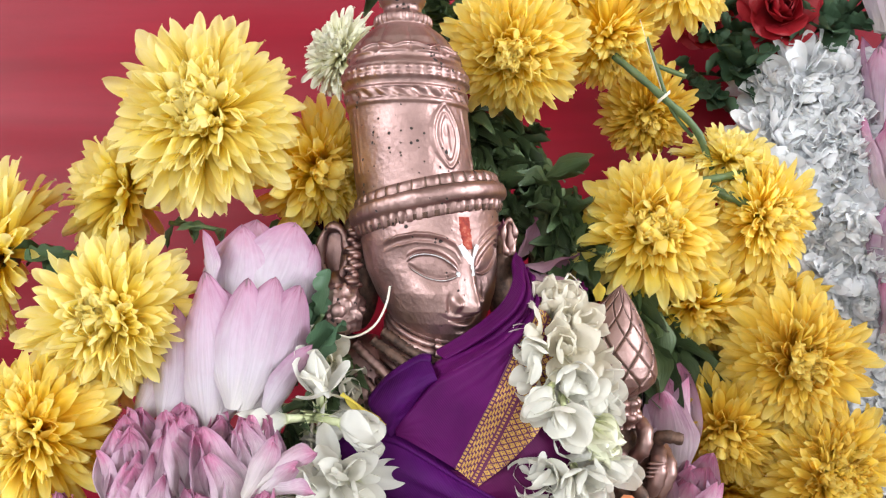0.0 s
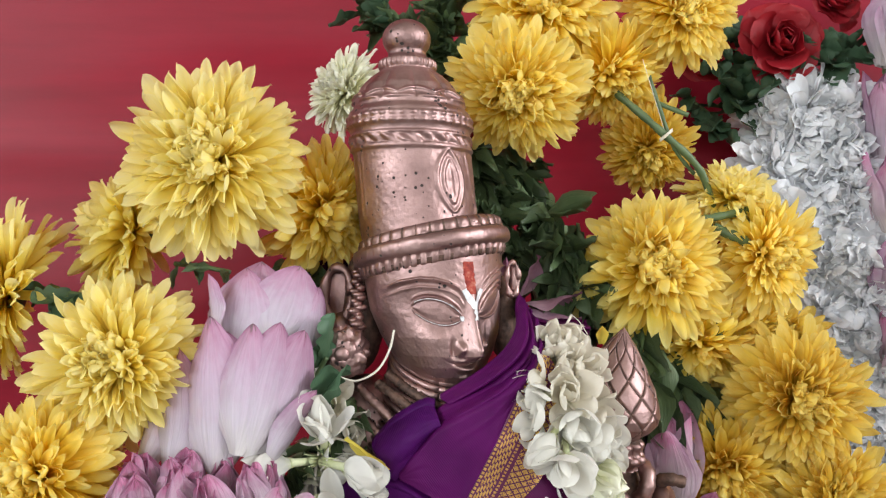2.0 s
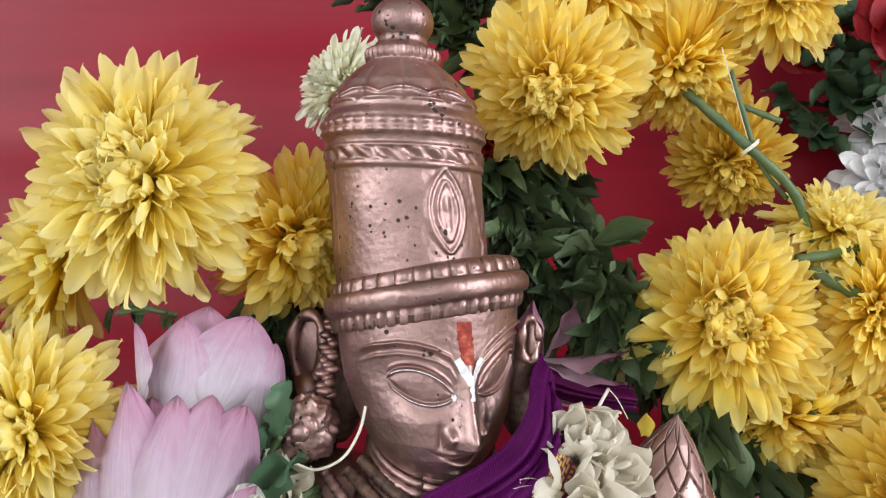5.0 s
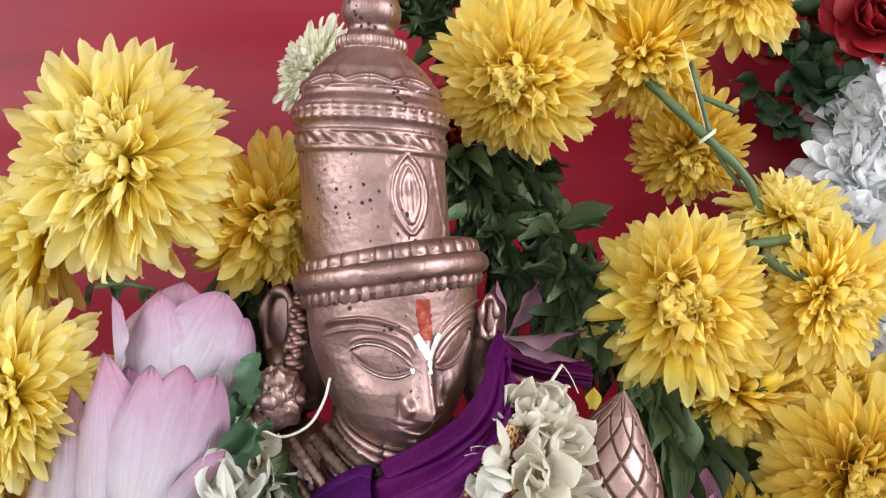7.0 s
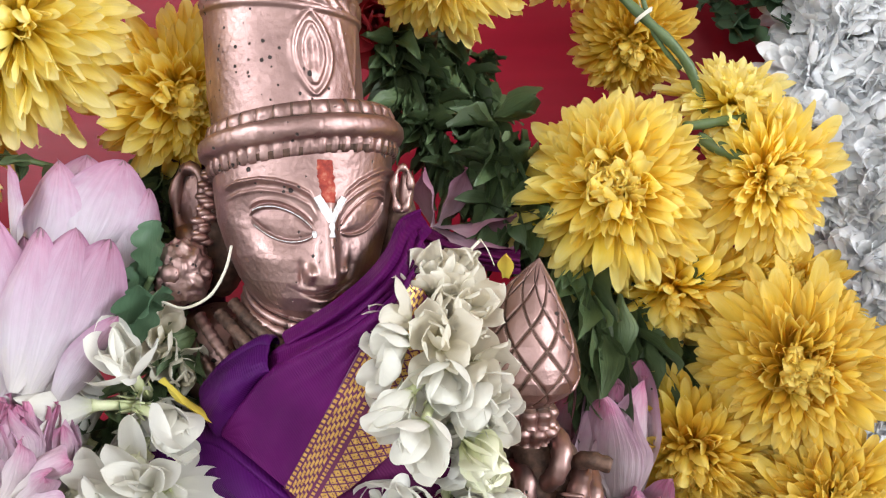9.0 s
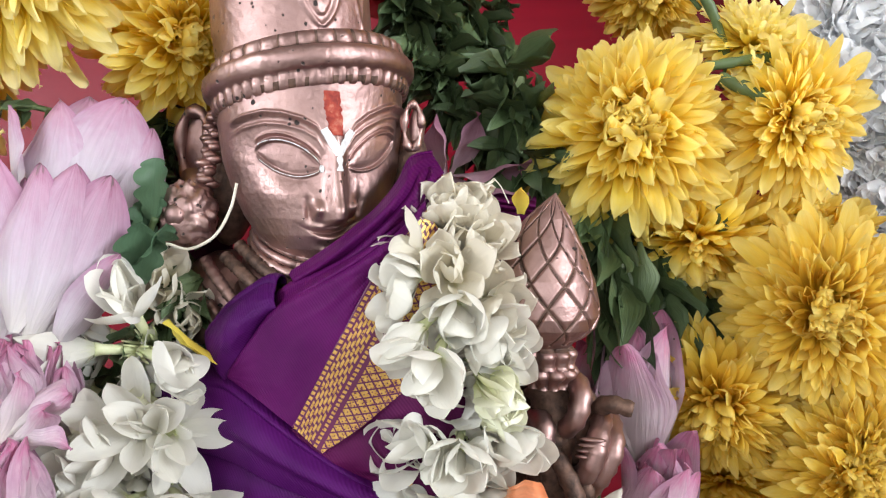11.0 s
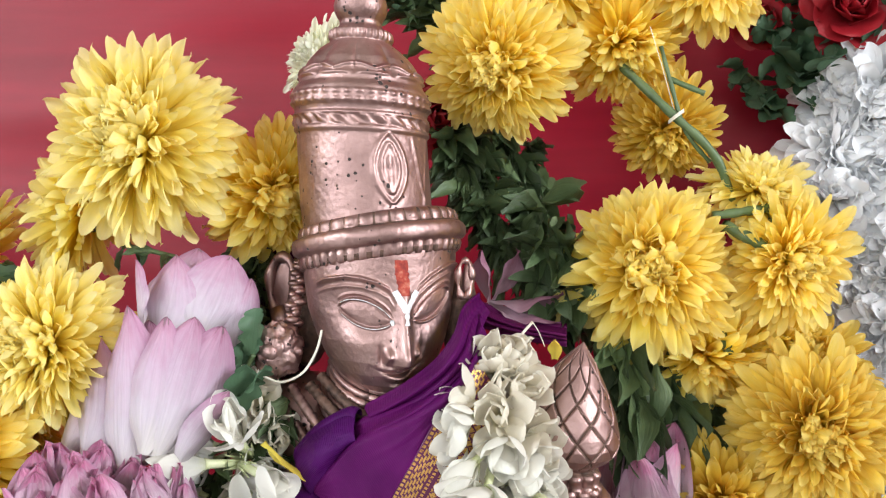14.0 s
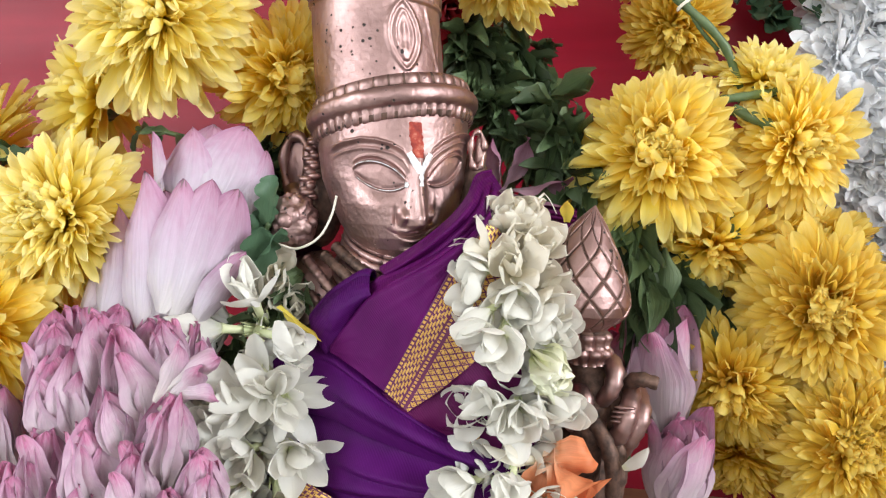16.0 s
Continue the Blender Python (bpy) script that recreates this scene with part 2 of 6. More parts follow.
ZARI = material("gold_zari_weave", (0.6, 0.38, 0.1), 0.38)
n = Nodes(ZARI)
sep = n.add("SeparateXYZ", {0: n.uv()})
u, v = sep.outputs["X"], sep.outputs["Y"]


def band(q, v, lo, hi):
    """1 where lo < v < hi."""
    return q.math("MULTIPLY", q.math("GREATER_THAN", v, lo), q.math("LESS_THAN", v, hi))


def dashes(q, along, period, fill, shift=0.0):
    f = q.math("FRACT", q.math("ADD", q.math("MULTIPLY", along, 1.0 / period), shift))
    return q.math("LESS_THAN", f, fill)


# across the border, in metres: two rows of dashes, a slanted brick row, a double line, a wide diaper of small lozenges
slant = n.math("ADD", u, n.math("MULTIPLY", v, 0.7))
brick_row = n.math("FLOOR", n.math("MULTIPLY", v, 1 / 0.0009))
brick = dashes(n, n.math("ADD", slant, n.math("MULTIPLY", brick_row, 0.0016)), 0.0032, 0.72)
line_gap = n.math("LESS_THAN", n.math("FRACT", n.math("MULTIPLY", v, 1 / 0.0009)), 0.78)
cell = 1 / 0.0027
lozenge = n.math("MULTIPLY", n.math("GREATER_THAN", n.math("FRACT", n.math("MULTIPLY", n.math("ADD", u, n.math("MULTIPLY", v, 0.7)), cell)), 0.2), n.math("GREATER_THAN", n.math("FRACT", n.math("MULTIPLY", n.math("SUBTRACT", u, n.math("MULTIPLY", v, 0.7)), cell)), 0.2))
dots = n.math("GREATER_THAN", n.math("MULTIPLY", n.math("SINE", n.math("MULTIPLY", u, 3900.0)), n.math("SINE", n.math("MULTIPLY", v, 3900.0))), -0.72)
gold = n.math("MULTIPLY", band(n, v, 0.0002, 0.0013), dashes(n, u, 0.0017, 0.6))
gold = n.math("MAXIMUM", gold, n.math("MULTIPLY", band(n, v, 0.0018, 0.0072), n.math("MULTIPLY", brick, line_gap)))
gold = n.math("MAXIMUM", gold, n.math("MULTIPLY", band(n, v, 0.0078, 0.0089), dashes(n, u, 0.0014, 0.6)))
gold = n.math("MAXIMUM", gold, n.math("MULTIPLY", band(n, v, 0.0102, 0.026), n.math("MULTIPLY", lozenge, dots)))
thread = n.noise(900.0, 3.0, coord=n.object_coord())
gold = n.math("MULTIPLY", gold, n.math("GREATER_THAN", thread, 0.36))
n.link(n.mix(gold, (0.11, 0.012, 0.06, 1), n.ramp(thread, [(0.3, (0.5, 0.28, 0.05)), (0.7, (0.78, 0.52, 0.16))])), n.b.inputs["Base Color"])
n.link(n.math("MULTIPLY", gold, 0.75), n.b.inputs["Metallic"])
n.bump(n.math("ADD", gold, n.math("MULTIPLY", thread, 0.3)), 0.5, 0.0003)

RED_CLOTH = material("red_satin_cloth", (0.24, 0.006, 0.014), 0.4, Sheen_Weight=0.03, Specular_IOR_Level=0.18)
n = Nodes(RED_CLOTH)
oc = n.object_coord()
stretched = n.add("Mapping", {"Vector": oc, "Scale": (3.0, 3.0, 26.0)}).outputs[0]
n.link(n.ramp(n.noise(2.0, 5.0, coord=stretched), [(0.3, (0.19, 0.004, 0.014)), (0.7, (0.25, 0.006, 0.02))]), n.b.inputs["Base Color"])
n.bump(n.math("ADD", n.noise(2500.0, 2.0, coord=oc), n.math("MULTIPLY", n.noise(1.5, 3.0, coord=stretched), 2.0)), 0.12, 0.001)

PLASTER = material("ochre_washed_plaster", (0.5, 0.46, 0.4), 0.85)
n = Nodes(PLASTER)
oc = n.object_coord()
n.link(n.ramp(n.noise(1.8, 6.0, 0.6, coord=oc), [(0.3, (0.42, 0.38, 0.32)), (0.7, (0.52, 0.48, 0.41))]), n.b.inputs["Base Color"])
n.bump(n.noise(60.0, 5.0, coord=oc), 0.3, 0.004)
STONE = material("grey_stone_floor", (0.36, 0.34, 0.31), 0.45)
n = Nodes(STONE)
oc = n.object_coord()
n.link(n.ramp(n.noise(7.0, 6.0, 0.65, coord=oc), [(0.3, (0.26, 0.24, 0.22)), (0.7, (0.42, 0.4, 0.37))]), n.b.inputs["Base Color"])
WOOD = material("dark_varnished_wood", (0.16, 0.08, 0.04), 0.4)
n = Nodes(WOOD)
grain = n.add("Mapping", {"Vector": n.object_coord(), "Scale": (2.0, 22.0, 22.0)}).outputs[0]
n.link(n.ramp(n.noise(3.0, 6.0, 0.6, coord=grain), [(0.3, (0.09, 0.042, 0.02)), (0.7, (0.22, 0.115, 0.06))]), n.b.inputs["Base Color"])

# ---- shape helpers ----


class Soup:
    """Collects grids, tubes and balls into one mesh."""

    def __init__(self):
        self.v, self.f, self.m, self.uv = [], [], [], []

    def grid(self, fn, us, vs, closed=False, mat=0, uv_scale=(1.0, 1.0), mat_at=None):
        start, nu, nv = len(self.v), len(us), len(vs)
        for v in vs:
            for u in us:
                self.v.append(tuple(fn(u, v)))
                self.uv.append((u * uv_scale[0], v * uv_scale[1]))
        for j in range(nv - 1):
            for i in range(nu if closed else nu - 1):
                k = (i + 1) % nu
                self.f.append((start + j * nu + i, start + j * nu + k, start + (j + 1) * nu + k, start + (j + 1) * nu + i))
                self.m.append(mat_at(us[i], vs[j]) if mat_at else mat)

    def tube(self, points, radii, sides=10, mat=0):
        pts = [Vector(p) for p in points]
        count = len(pts)
        first = (pts[1] - pts[0]).normalized()
        side = first.orthogonal().normalized()
        frames = []
        for k in range(count):
            ahead = (pts[min(k + 1, count - 1)] - pts[max(k - 1, 0)]).normalized()
            side = (side - ahead * side.dot(ahead)).normalized()
            frames.append((side.copy(), ahead.cross(side)))
        r = radii if isinstance(radii, (list, tuple)) else [radii] * count
        rows = [(pts[0], frames[0], 0.0)] + [(pts[k], frames[k], r[k]) for k in range(count)] + [(pts[-1], frames[-1], 0.0)]

        def fn(u, v):
            c, (a, b), rad = rows[int(v)]
            return c + (a * math.cos(u) + b * math.sin(u)) * rad

        self.grid(fn, [math.tau * i / sides for i in range(sides)], range(len(rows)), True, mat)

    def ball(self, centre, radii, turn=None, sides=18, rings=12, mat=0, shape=None):
        c = Vector(centre)
        q = turn or Matrix.Identity(3)

        def fn(u, v):
            d = Vector((math.cos(u) * math.sin(v), math.sin(u) * math.sin(v), math.cos(v)))
            k = shape(u, v) if shape else 1.0
            return c + q @ Vector((d.x * radii[0] * k, d.y * radii[1] * k, d.z * radii[2] * k))

        self.grid(fn, [math.tau * i / sides for i in range(sides)], [math.pi * (0.001 + 0.998 * j / rings) for j in range(rings + 1)], True, mat)

    def mesh(self, name, *mats, smooth=True):
        me = bpy.data.meshes.new(name)
        me.from_pydata(self.v, [], self.f)
        layer = me.uv_layers.new(name="UVMap")
        idx = np.empty(len(me.loops), dtype=np.int32)
        me.loops.foreach_get("vertex_index", idx)
        layer.data.foreach_set("uv", np.array(self.uv, dtype=np.float32)[idx].ravel())
        for m in mats:
            me.materials.append(m)
        me.polygons.foreach_set("material_index", self.m)
        me.polygons.foreach_set("use_smooth", [smooth] * len(self.f))
        me.update()
        return me


def steps(lo, hi, count):
    return [lo + (hi - lo) * i / (count - 1) for i in range(count)]


def smooth_path(points, per=8):
    """A smooth line through a few points."""
    pts = [Vector(p) for p in points]
    out = []
    for k in range(len(pts) - 1):
        a, b, c, d = pts[max(k - 1, 0)], pts[k], pts[k + 1], pts[min(k + 2, len(pts) - 1)]
        for i in range(per):
            t = i / per
            out.append(0.5 * ((2 * b) + (c - a) * t + (2 * a - 5 * b + 4 * c - d) * t * t + (3 * b - a - 3 * c + d) * t ** 3))
    out.append(pts[-1])
    return out


def part(name, data, parent, m=None, label=""):
    """A mesh object under a thing or a part, at a pose in its parent's space."""
    ob = new(name, data)
    ob.parent = parent
    if m is not None:
        ob.matrix_basis = m
    if label:
        ob["label"] = label
    return ob


def thing(name, label, category, at=(0, 0, 0), toward=None, spin=0.0, data=None, group=""):
    """A top-level thing; with a direction, its own z axis points that way."""
    ob = new(name, data)
    m = Matrix.Translation(at)
    if toward is not None:
        m = m @ Vector(toward).normalized().to_track_quat("Z", "Y").to_matrix().to_4x4() @ pose(0, 0, 0, 0, 0, spin)
    ob.matrix_world = m
    return tagged(ob, label, category, group)


def box_mesh(name, size, mat, bevel=0.004):
    bm = bmesh.new()
    bmesh.ops.create_cube(bm, size=1.0, matrix=Matrix.Diagonal((*size, 1)))
    if bevel:
        bmesh.ops.bevel(bm, geom=bm.edges[:], offset=bevel, segments=2, affect="EDGES")
    me = bpy.data.meshes.new(name)
    bm.to_mesh(me)
    bm.free()
    me.materials.append(mat)
    return me


def petal_mesh(name, mat, width=0.25, cup=0.35, curl=0.4, point=0.35, waist=0.4, nu=5, nv=8, ruffle=0.02, seed=0, lobes=0, twist=0.0, widest=0.62):
    """A petal or leaf, 1 long along y from its foot, with its upper side towards z. point: how sharp its tip; curl: radians by which it bends up."""
    rnd = random.Random(seed)
    ph = [rnd.uniform(0, 6.28) for _ in range(6)]
    s = Soup()
    heads, y, z = [], 0.0, 0.0
    count = 160
    for k in range(count + 1):
        heads.append((y, z))
        a = curl * ((k + 0.5) / count) ** 1.4
        y += math.cos(a) / count
        z += math.sin(a) / count

    def outline(v):
        rise = waist + (1 - waist) * math.sin(min(v / widest, 1.0) * math.pi / 2) ** 1.3
        fall = 1.0 if v < widest else max(0.0, 1 - ((v - widest) / (1 - widest)) ** (2.1 - 1.0 * point))
        w = width * rise * max(fall, 0.0) ** (0.5 + 0.4 * point)
        if lobes:
            w *= 0.62 + 0.38 * abs(math.sin(v * math.pi * lobes)) ** 0.6
        return max(w, width * 0.015)

    def fn(u, v):
        k = min(count, int(round(v * count)))
        y0, z0 = heads[k]
        a = curl * v ** 1.4
        w = outline(v)
        x = u * w
        lift = cup * w * u * u + ruffle * math.sin(7 * v + ph[0] + 2.0 * u) * abs(u) + ruffle * 0.6 * math.sin(15 * v + ph[1]) * u
        tw = twist * v
        x2, l2 = x * math.cos(tw) - lift * math.sin(tw), x * math.sin(tw) + lift * math.cos(tw)
        return (x2 + 0.05 * math.sin(3 * v + ph[2]) * v * width, y0 - l2 * math.sin(a), z0 + l2 * math.cos(a))

    # more rows near the tip, so that it comes out round
    vs = [1 - (1 - j / (nv - 1)) ** 1.7 for j in range(nv)]
    s.grid(fn, steps(-1, 1, nu), vs)
    s.uv = [(0.5 + 0.5 * u, v) for v in vs for u in steps(-1, 1, nu)]
    return s.mesh(name, mat)


def leaf_turn(azimuth, rise, out=0.0, up=0.0, roll=0.0, sway=0.0):
    """The pose of a petal round an axis, in degrees."""
    return pose(0, 0, 0, 0, 0, azimuth) @ pose(0, out, up, rise, 0, 0) @ pose(0, 0, 0, 0, roll, sway)

# ---- the hall ----


def slab(name, at, size, mat, label=""):
    ob = new(name, box_mesh(name, size, mat, 0.0))
    ob.location = at
    return tagged(ob, label, kind="structure")


slab("floor", (0, -1.4, -0.05), (5.2, 5.2, 0.1), STONE, "grey stone floor of the hall")
slab("ceiling", (0, -1.4, 3.05), (5.2, 5.2, 0.1), PLASTER, "buff plaster ceiling")
slab("wall_north", (0, 1.15, 1.5), (5.0, 0.1, 3.0), PLASTER, "buff plaster wall behind the red cloth")


def pierced_wall(name, along, at, span, openings, label):
    """A wall with openings cut through it: pieces between and around them. along: 'x' or 'y'."""
    lo, hi = span
    bm = bmesh.new()

    def block(a, b, z0, z1):
        c, h = (a + b) / 2, (z0 + z1) / 2
        place, size = ((c, at, h), (b - a, 0.1, z1 - z0)) if along == "x" else ((at, c, h), (0.1, b - a, z1 - z0))
        bmesh.ops.create_cube(bm, size=1.0, matrix=Matrix.Translation(place) @ Matrix.Diagonal((*size, 1)))

    edge = lo
    for a, b, z0, z1 in openings:
        block(edge, a, 0, 3)
        if z0 > 0:
            block(a, b, 0, z0)
        block(a, b, z1, 3)
        edge = b
    block(edge, hi, 0, 3)
    me = bpy.data.meshes.new(name)
    bm.to_mesh(me)
    bm.free()
    me.materials.append(PLASTER)
    return tagged(new(name, me), label, kind="structure")


pierced_wall("wall_west", "y", -2.45, (-3.9, 1.1), [(-3.4, -0.5, 1.2, 2.7)], "buff plaster wall with a wide window opening")
pierced_wall("wall_east", "y", 2.45, (-3.9, 1.1), [(-1.6, -0.2, 1.2, 2.7)], "buff plaster wall with a window opening")
pierced_wall("wall_south", "x", -3.75, (-2.4, 2.4), [(-2.3, -1.3, 0.95, 2.55), (-1.0, 1.4, 0.0, 2.6)], "buff plaster wall with a window and a wide doorway")


def hanging_cloth():
    """The red cloth behind the altar, with shallow creases that run across it."""
    s = Soup()

    def fn(u, v):
        y = 0.575 + 0.0022 * math.sin(52 * v + 3.0 * u) * math.sin(2.2 * u + 1.0) + 0.003 * math.sin(17 * v - 5 * u) + 0.004 * math.sin(9 * u)
        y += 0.003 * noise.noise(Vector((u * 6, v * 26, 0.0)))
        return (u, y, v)

    us, vs = steps(-1.1, 1.1, 120), steps(0.6, 2.3, 220)
    s.grid(fn, us, vs)
    s.grid(lambda u, v: (u, fn(u, v)[1] + 0.0015, v), us, vs)
    return s.mesh("backdrop", RED_CLOTH)


tagged(new("backdrop", hanging_cloth()), "smooth red satin cloth hung behind the altar", "cloth", kind="structure")

altar = thing("altar_table", "dark wooden altar table under the idol and flowers", "table", (0.03, 0.415, 0))
part("tabletop", box_mesh("tabletop", (0.9, 0.26, 0.03), WOOD), altar, pose(0, 0, 1.125))
for x in (-0.4, 0.4):
    for y in (-0.09, 0.09):
        part("leg", box_mesh("leg", (0.05, 0.05, 1.11), WOOD), altar, pose(x, y, 0.555))
part("apron", box_mesh("apron", (0.8, 0.02, 0.08), WOOD), altar, pose(0, -0.1, 1.07))

# ---- the idol ----
HEAD = Vector((0.0125, 0.380, 0.0))
FACE = 33.0


def bell(x, s):
    return math.exp(-(x / s) ** 2)


def head_place(theta, z, extra=0.0):
    """A point of the head's skin: degrees from the middle of the face, height."""
    r = float(np.interp(z, [1.2782, 1.2796, 1.2832, 1.2876, 1.2926, 1.300, 1.310, 1.322, 1.335, 1.350], [0.003, 0.010, 0.0150, 0.0190, 0.0223, 0.0256, 0.0287, 0.0304, 0.0303, 0.0215]))
    fwd = float(np.interp(z, [1.2782, 1.2876, 1.300, 1.310, 1.322], [0.0120, 0.0085, 0.0046, 0.0016, 0.0]))
    w = z - 0.0038 * math.sin(radians(theta))
    a = radians(theta) * 0.030
    b = abs(a)
    d = 0.0
    if abs(theta) < 100:
        # brows
        if b < 0.038:
            wb = float(np.interp(b, [0.003, 0.006, 0.010, 0.016, 0.022, 0.030, 0.037], [1.3165, 1.3215, 1.3242, 1.3264, 1.3274, 1.3266, 1.3246]))
            fade = min(1.0, max(0.0, (b - 0.003) / 0.004)) * min(1.0, max(0.0, (0.038 - b) / 0.006))
            rim = w - wb
            d += 0.0013 * (math.exp(-(rim / 0.0010) ** 2) if rim < 0 else math.exp(-(rim / 0.0004) ** 2)) * fade - 0.0004 * bell(rim + 0.0022, 0.0010) * fade + 0.0005 * bell(rim + 0.0036, 0.0006) * fade
        # eyes: hollow, ball, lids
        x = b - 0.0158
        wc = 1.3124 + 0.30 * x
        d -= 0.0026 * bell(x, 0.0120) * bell(w - wc, 0.0070)
        k = 1 - (x / 0.0113) ** 2
        if k > 0:
            top, low = wc + 0.0052 * k ** 0.8, wc - 0.0044 * k ** 0.8
            if low < w < top:
                q = min((top - w) / (0.0052 * k ** 0.8), (w - low) / (0.0044 * k ** 0.8))
                d += 0.0017 * math.sin(1.57 * max(0.0, min(1.0, q))) ** 0.7 * k ** 0.5 - 0.0010
            d += 0.0011 * bell(w - top - 0.0003, 0.0005) * min(1, k * 4) + 0.0008 * bell(w - low + 0.0003, 0.0005) * min(1, k * 4)
            d += 0.0006 * bell(w - top - 0.0024, 0.0005) * min(1, k * 3) - 0.0005 * bell(w - top - 0.0014, 0.0005) * min(1, k * 3)
        # nose: a narrow ridge, a round tip, two wings
        t = (1.3170 - w) / 0.0238
        if -0.2 < t < 1.1:
            tt = min(max(t, 0.0), 1.0)
            high = 0.0016 + 0.0052 * tt ** 1.15
            if t > 1.0:
                high *= max(0.0, 1 - ((t - 1.0) / 0.1) ** 2)
            if t < 0:
                high *= max(0.0, 1 + t / 0.2)
            d += high * math.exp(-abs(a / (0.0021 + 0.0016 * tt)) ** 2.2)
            d += 0.0014 * tt * bell(a, 0.0055) * (1.0 if t < 1.0 else max(0.0, 1 - (t - 1.0) / 0.1))
        d += 0.0014 * bell(a, 0.0032) * bell(w - 1.2958, 0.0028)
        d += 0.0036 * bell(b - 0.0062, 0.0021) * bell(w - 1.2962, 0.0025)
        d -= 0.0014 * bell(b - 0.0100, 0.0014) * bell(w - 1.2965, 0.0038)
        # mouth, chin, cheeks
        m = w - 18.0 * a * a
        d += 0.0030 * bell(m - 1.2904, 0.0011) * bell(a, 0.0070) + 0.0034 * bell(m - 1.2870, 0.0013) * bell(a, 0.0056)
        d -= 0.0018 * bell(m - 1.2887, 0.0005) * bell(a, 0.0085)
        d += 0.0022 * bell(w - 1.2825, 0.0026) * bell(a, 0.006)
        d += 0.0009 * bell(b - 0.019, 0.008) * bell(w - 1.301, 0.007)
    ang = radians(theta + FACE)
    face = radians(FACE)
    d += 0.00010 * noise.noise(Vector((theta * 0.09, z * 160, 0.0))) + 0.00008 * noise.noise(Vector((theta * 0.3, z * 520, 4.0)))
    out = r + d + extra
    return (HEAD.x + math.sin(ang) * out + math.sin(face) * fwd, HEAD.y - math.cos(ang) * out - math.cos(face) * fwd, z)


def crown_axis(z):
    return float(np.interp(z, [1.335, 1.350, 1.385, 1.430], [0.0080, 0.0056, 0.0020, 0.0])), 0.381


def crown_place(theta, z):
    """The tall crown: a turned shape with chased rings, a lozenge on the front and a knob on top."""
    r = float(np.interp(z, [1.335, 1.345, 1.3775, 1.3787, 1.3795, 1.3805, 1.3815, 1.3850, 1.3858, 1.3868, 1.3880, 1.3900, 1.3940, 1.3965, 1.3985, 1.4010, 1.4020, 1.4080, 1.4130, 1.4163, 1.4170, 1.4185, 1.4205, 1.4212, 1.4222, 1.4232],
                        [0.0264, 0.0266, 0.0262, 0.0263, 0.0272, 0.0273, 0.0268, 0.0270, 0.0275, 0.0266, 0.0268, 0.0281, 0.0281, 0.0268, 0.0250, 0.0247, 0.0236, 0.0204, 0.0160, 0.0119, 0.0126, 0.0130, 0.0126, 0.0108, 0.0092, 0.0085]))
    if z > 1.4232:
        r = 0.0108 * math.sqrt(max(0.0, 1 - ((z - 1.4306) / 0.0090) ** 2)) if z > 1.4260 else max(0.0085, 0.0108 * math.sqrt(max(0.0, 1 - ((z - 1.4306) / 0.0090) ** 2)))
    d = 0.0
    th = radians(theta)
    if 1.3885 < z < 1.3955:
        d += 0.0007 * abs(math.cos(20 * th)) ** 2 * (bell(z - 1.3904, 0.0009) + bell(z - 1.3934, 0.0009)) - 0.0002
    if 1.3815 < z < 1.3852:
        d += 0.0009 * math.sin(17 * th + 900 * z) * math.sin(11 * th + 2.0)
    if 1.4005 < z < 1.4165:
        d += 0.0021 * (abs(math.cos(5.0 * th + 0.4)) ** 0.5 - 0.5) * min(1, (1.4165 - z) / 0.006)
        d += 0.0014 * bell(z - 1.4025 - 0.0022 * abs(math.sin(5.0 * th + 0.4)), 0.0006)
    if 1.4165 < z < 1.4212:
        d += 0.0003 * math.cos(30 * th)
    # lozenge of leaves on the front, a stem at each side
    p, q = (theta - 5.0) / 14.5, (z - 1.3655) / 0.0135
    if abs(p) < 1.3 and abs(q) < 1.2:
        lens = abs(p) - max(0.0, 1 - q * q) ** 0.9
        d += 0.0010 * bell(lens, 0.13) if abs(q) < 1.0 else 0.0
        lens2 = abs(p) - 0.55 * max(0.0, 1 - (q * 1.35) ** 2)
        d += 0.0008 * bell(lens2, 0.11) if abs(q) < 0.74 else 0.0
        d += 0.0011 * bell(p, 0.28) * bell(q + 0.45, 0.22) + 0.0006 * bell(p, 0.2) * bell(q - 0.2, 0.3)
    side = (theta + 30) % 180 - 90
    if 1.35 < z < 1.378:
        d += 0.0006 * bell(side - 28, 2.2) + 0.0004 * bell(side - 34, 1.6)
        for k, at in ((0, 36), (1, 48)):
            d += 0.0004 * bell(theta - at - 500 * (z - 1.366) * (1 if k else -1), 1.6)
    d += 0.00016 * noise.noise(Vector((theta * 0.06, z * 130, 2.0))) + 0.00012 * noise.noise(Vector((theta * 0.3, z * 520, 7.0)))
    cx, cy = crown_axis(z)
    ang = radians(theta + FACE)
    return (cx + math.sin(ang) * (r + d), cy - math.cos(ang) * (r + d), z)


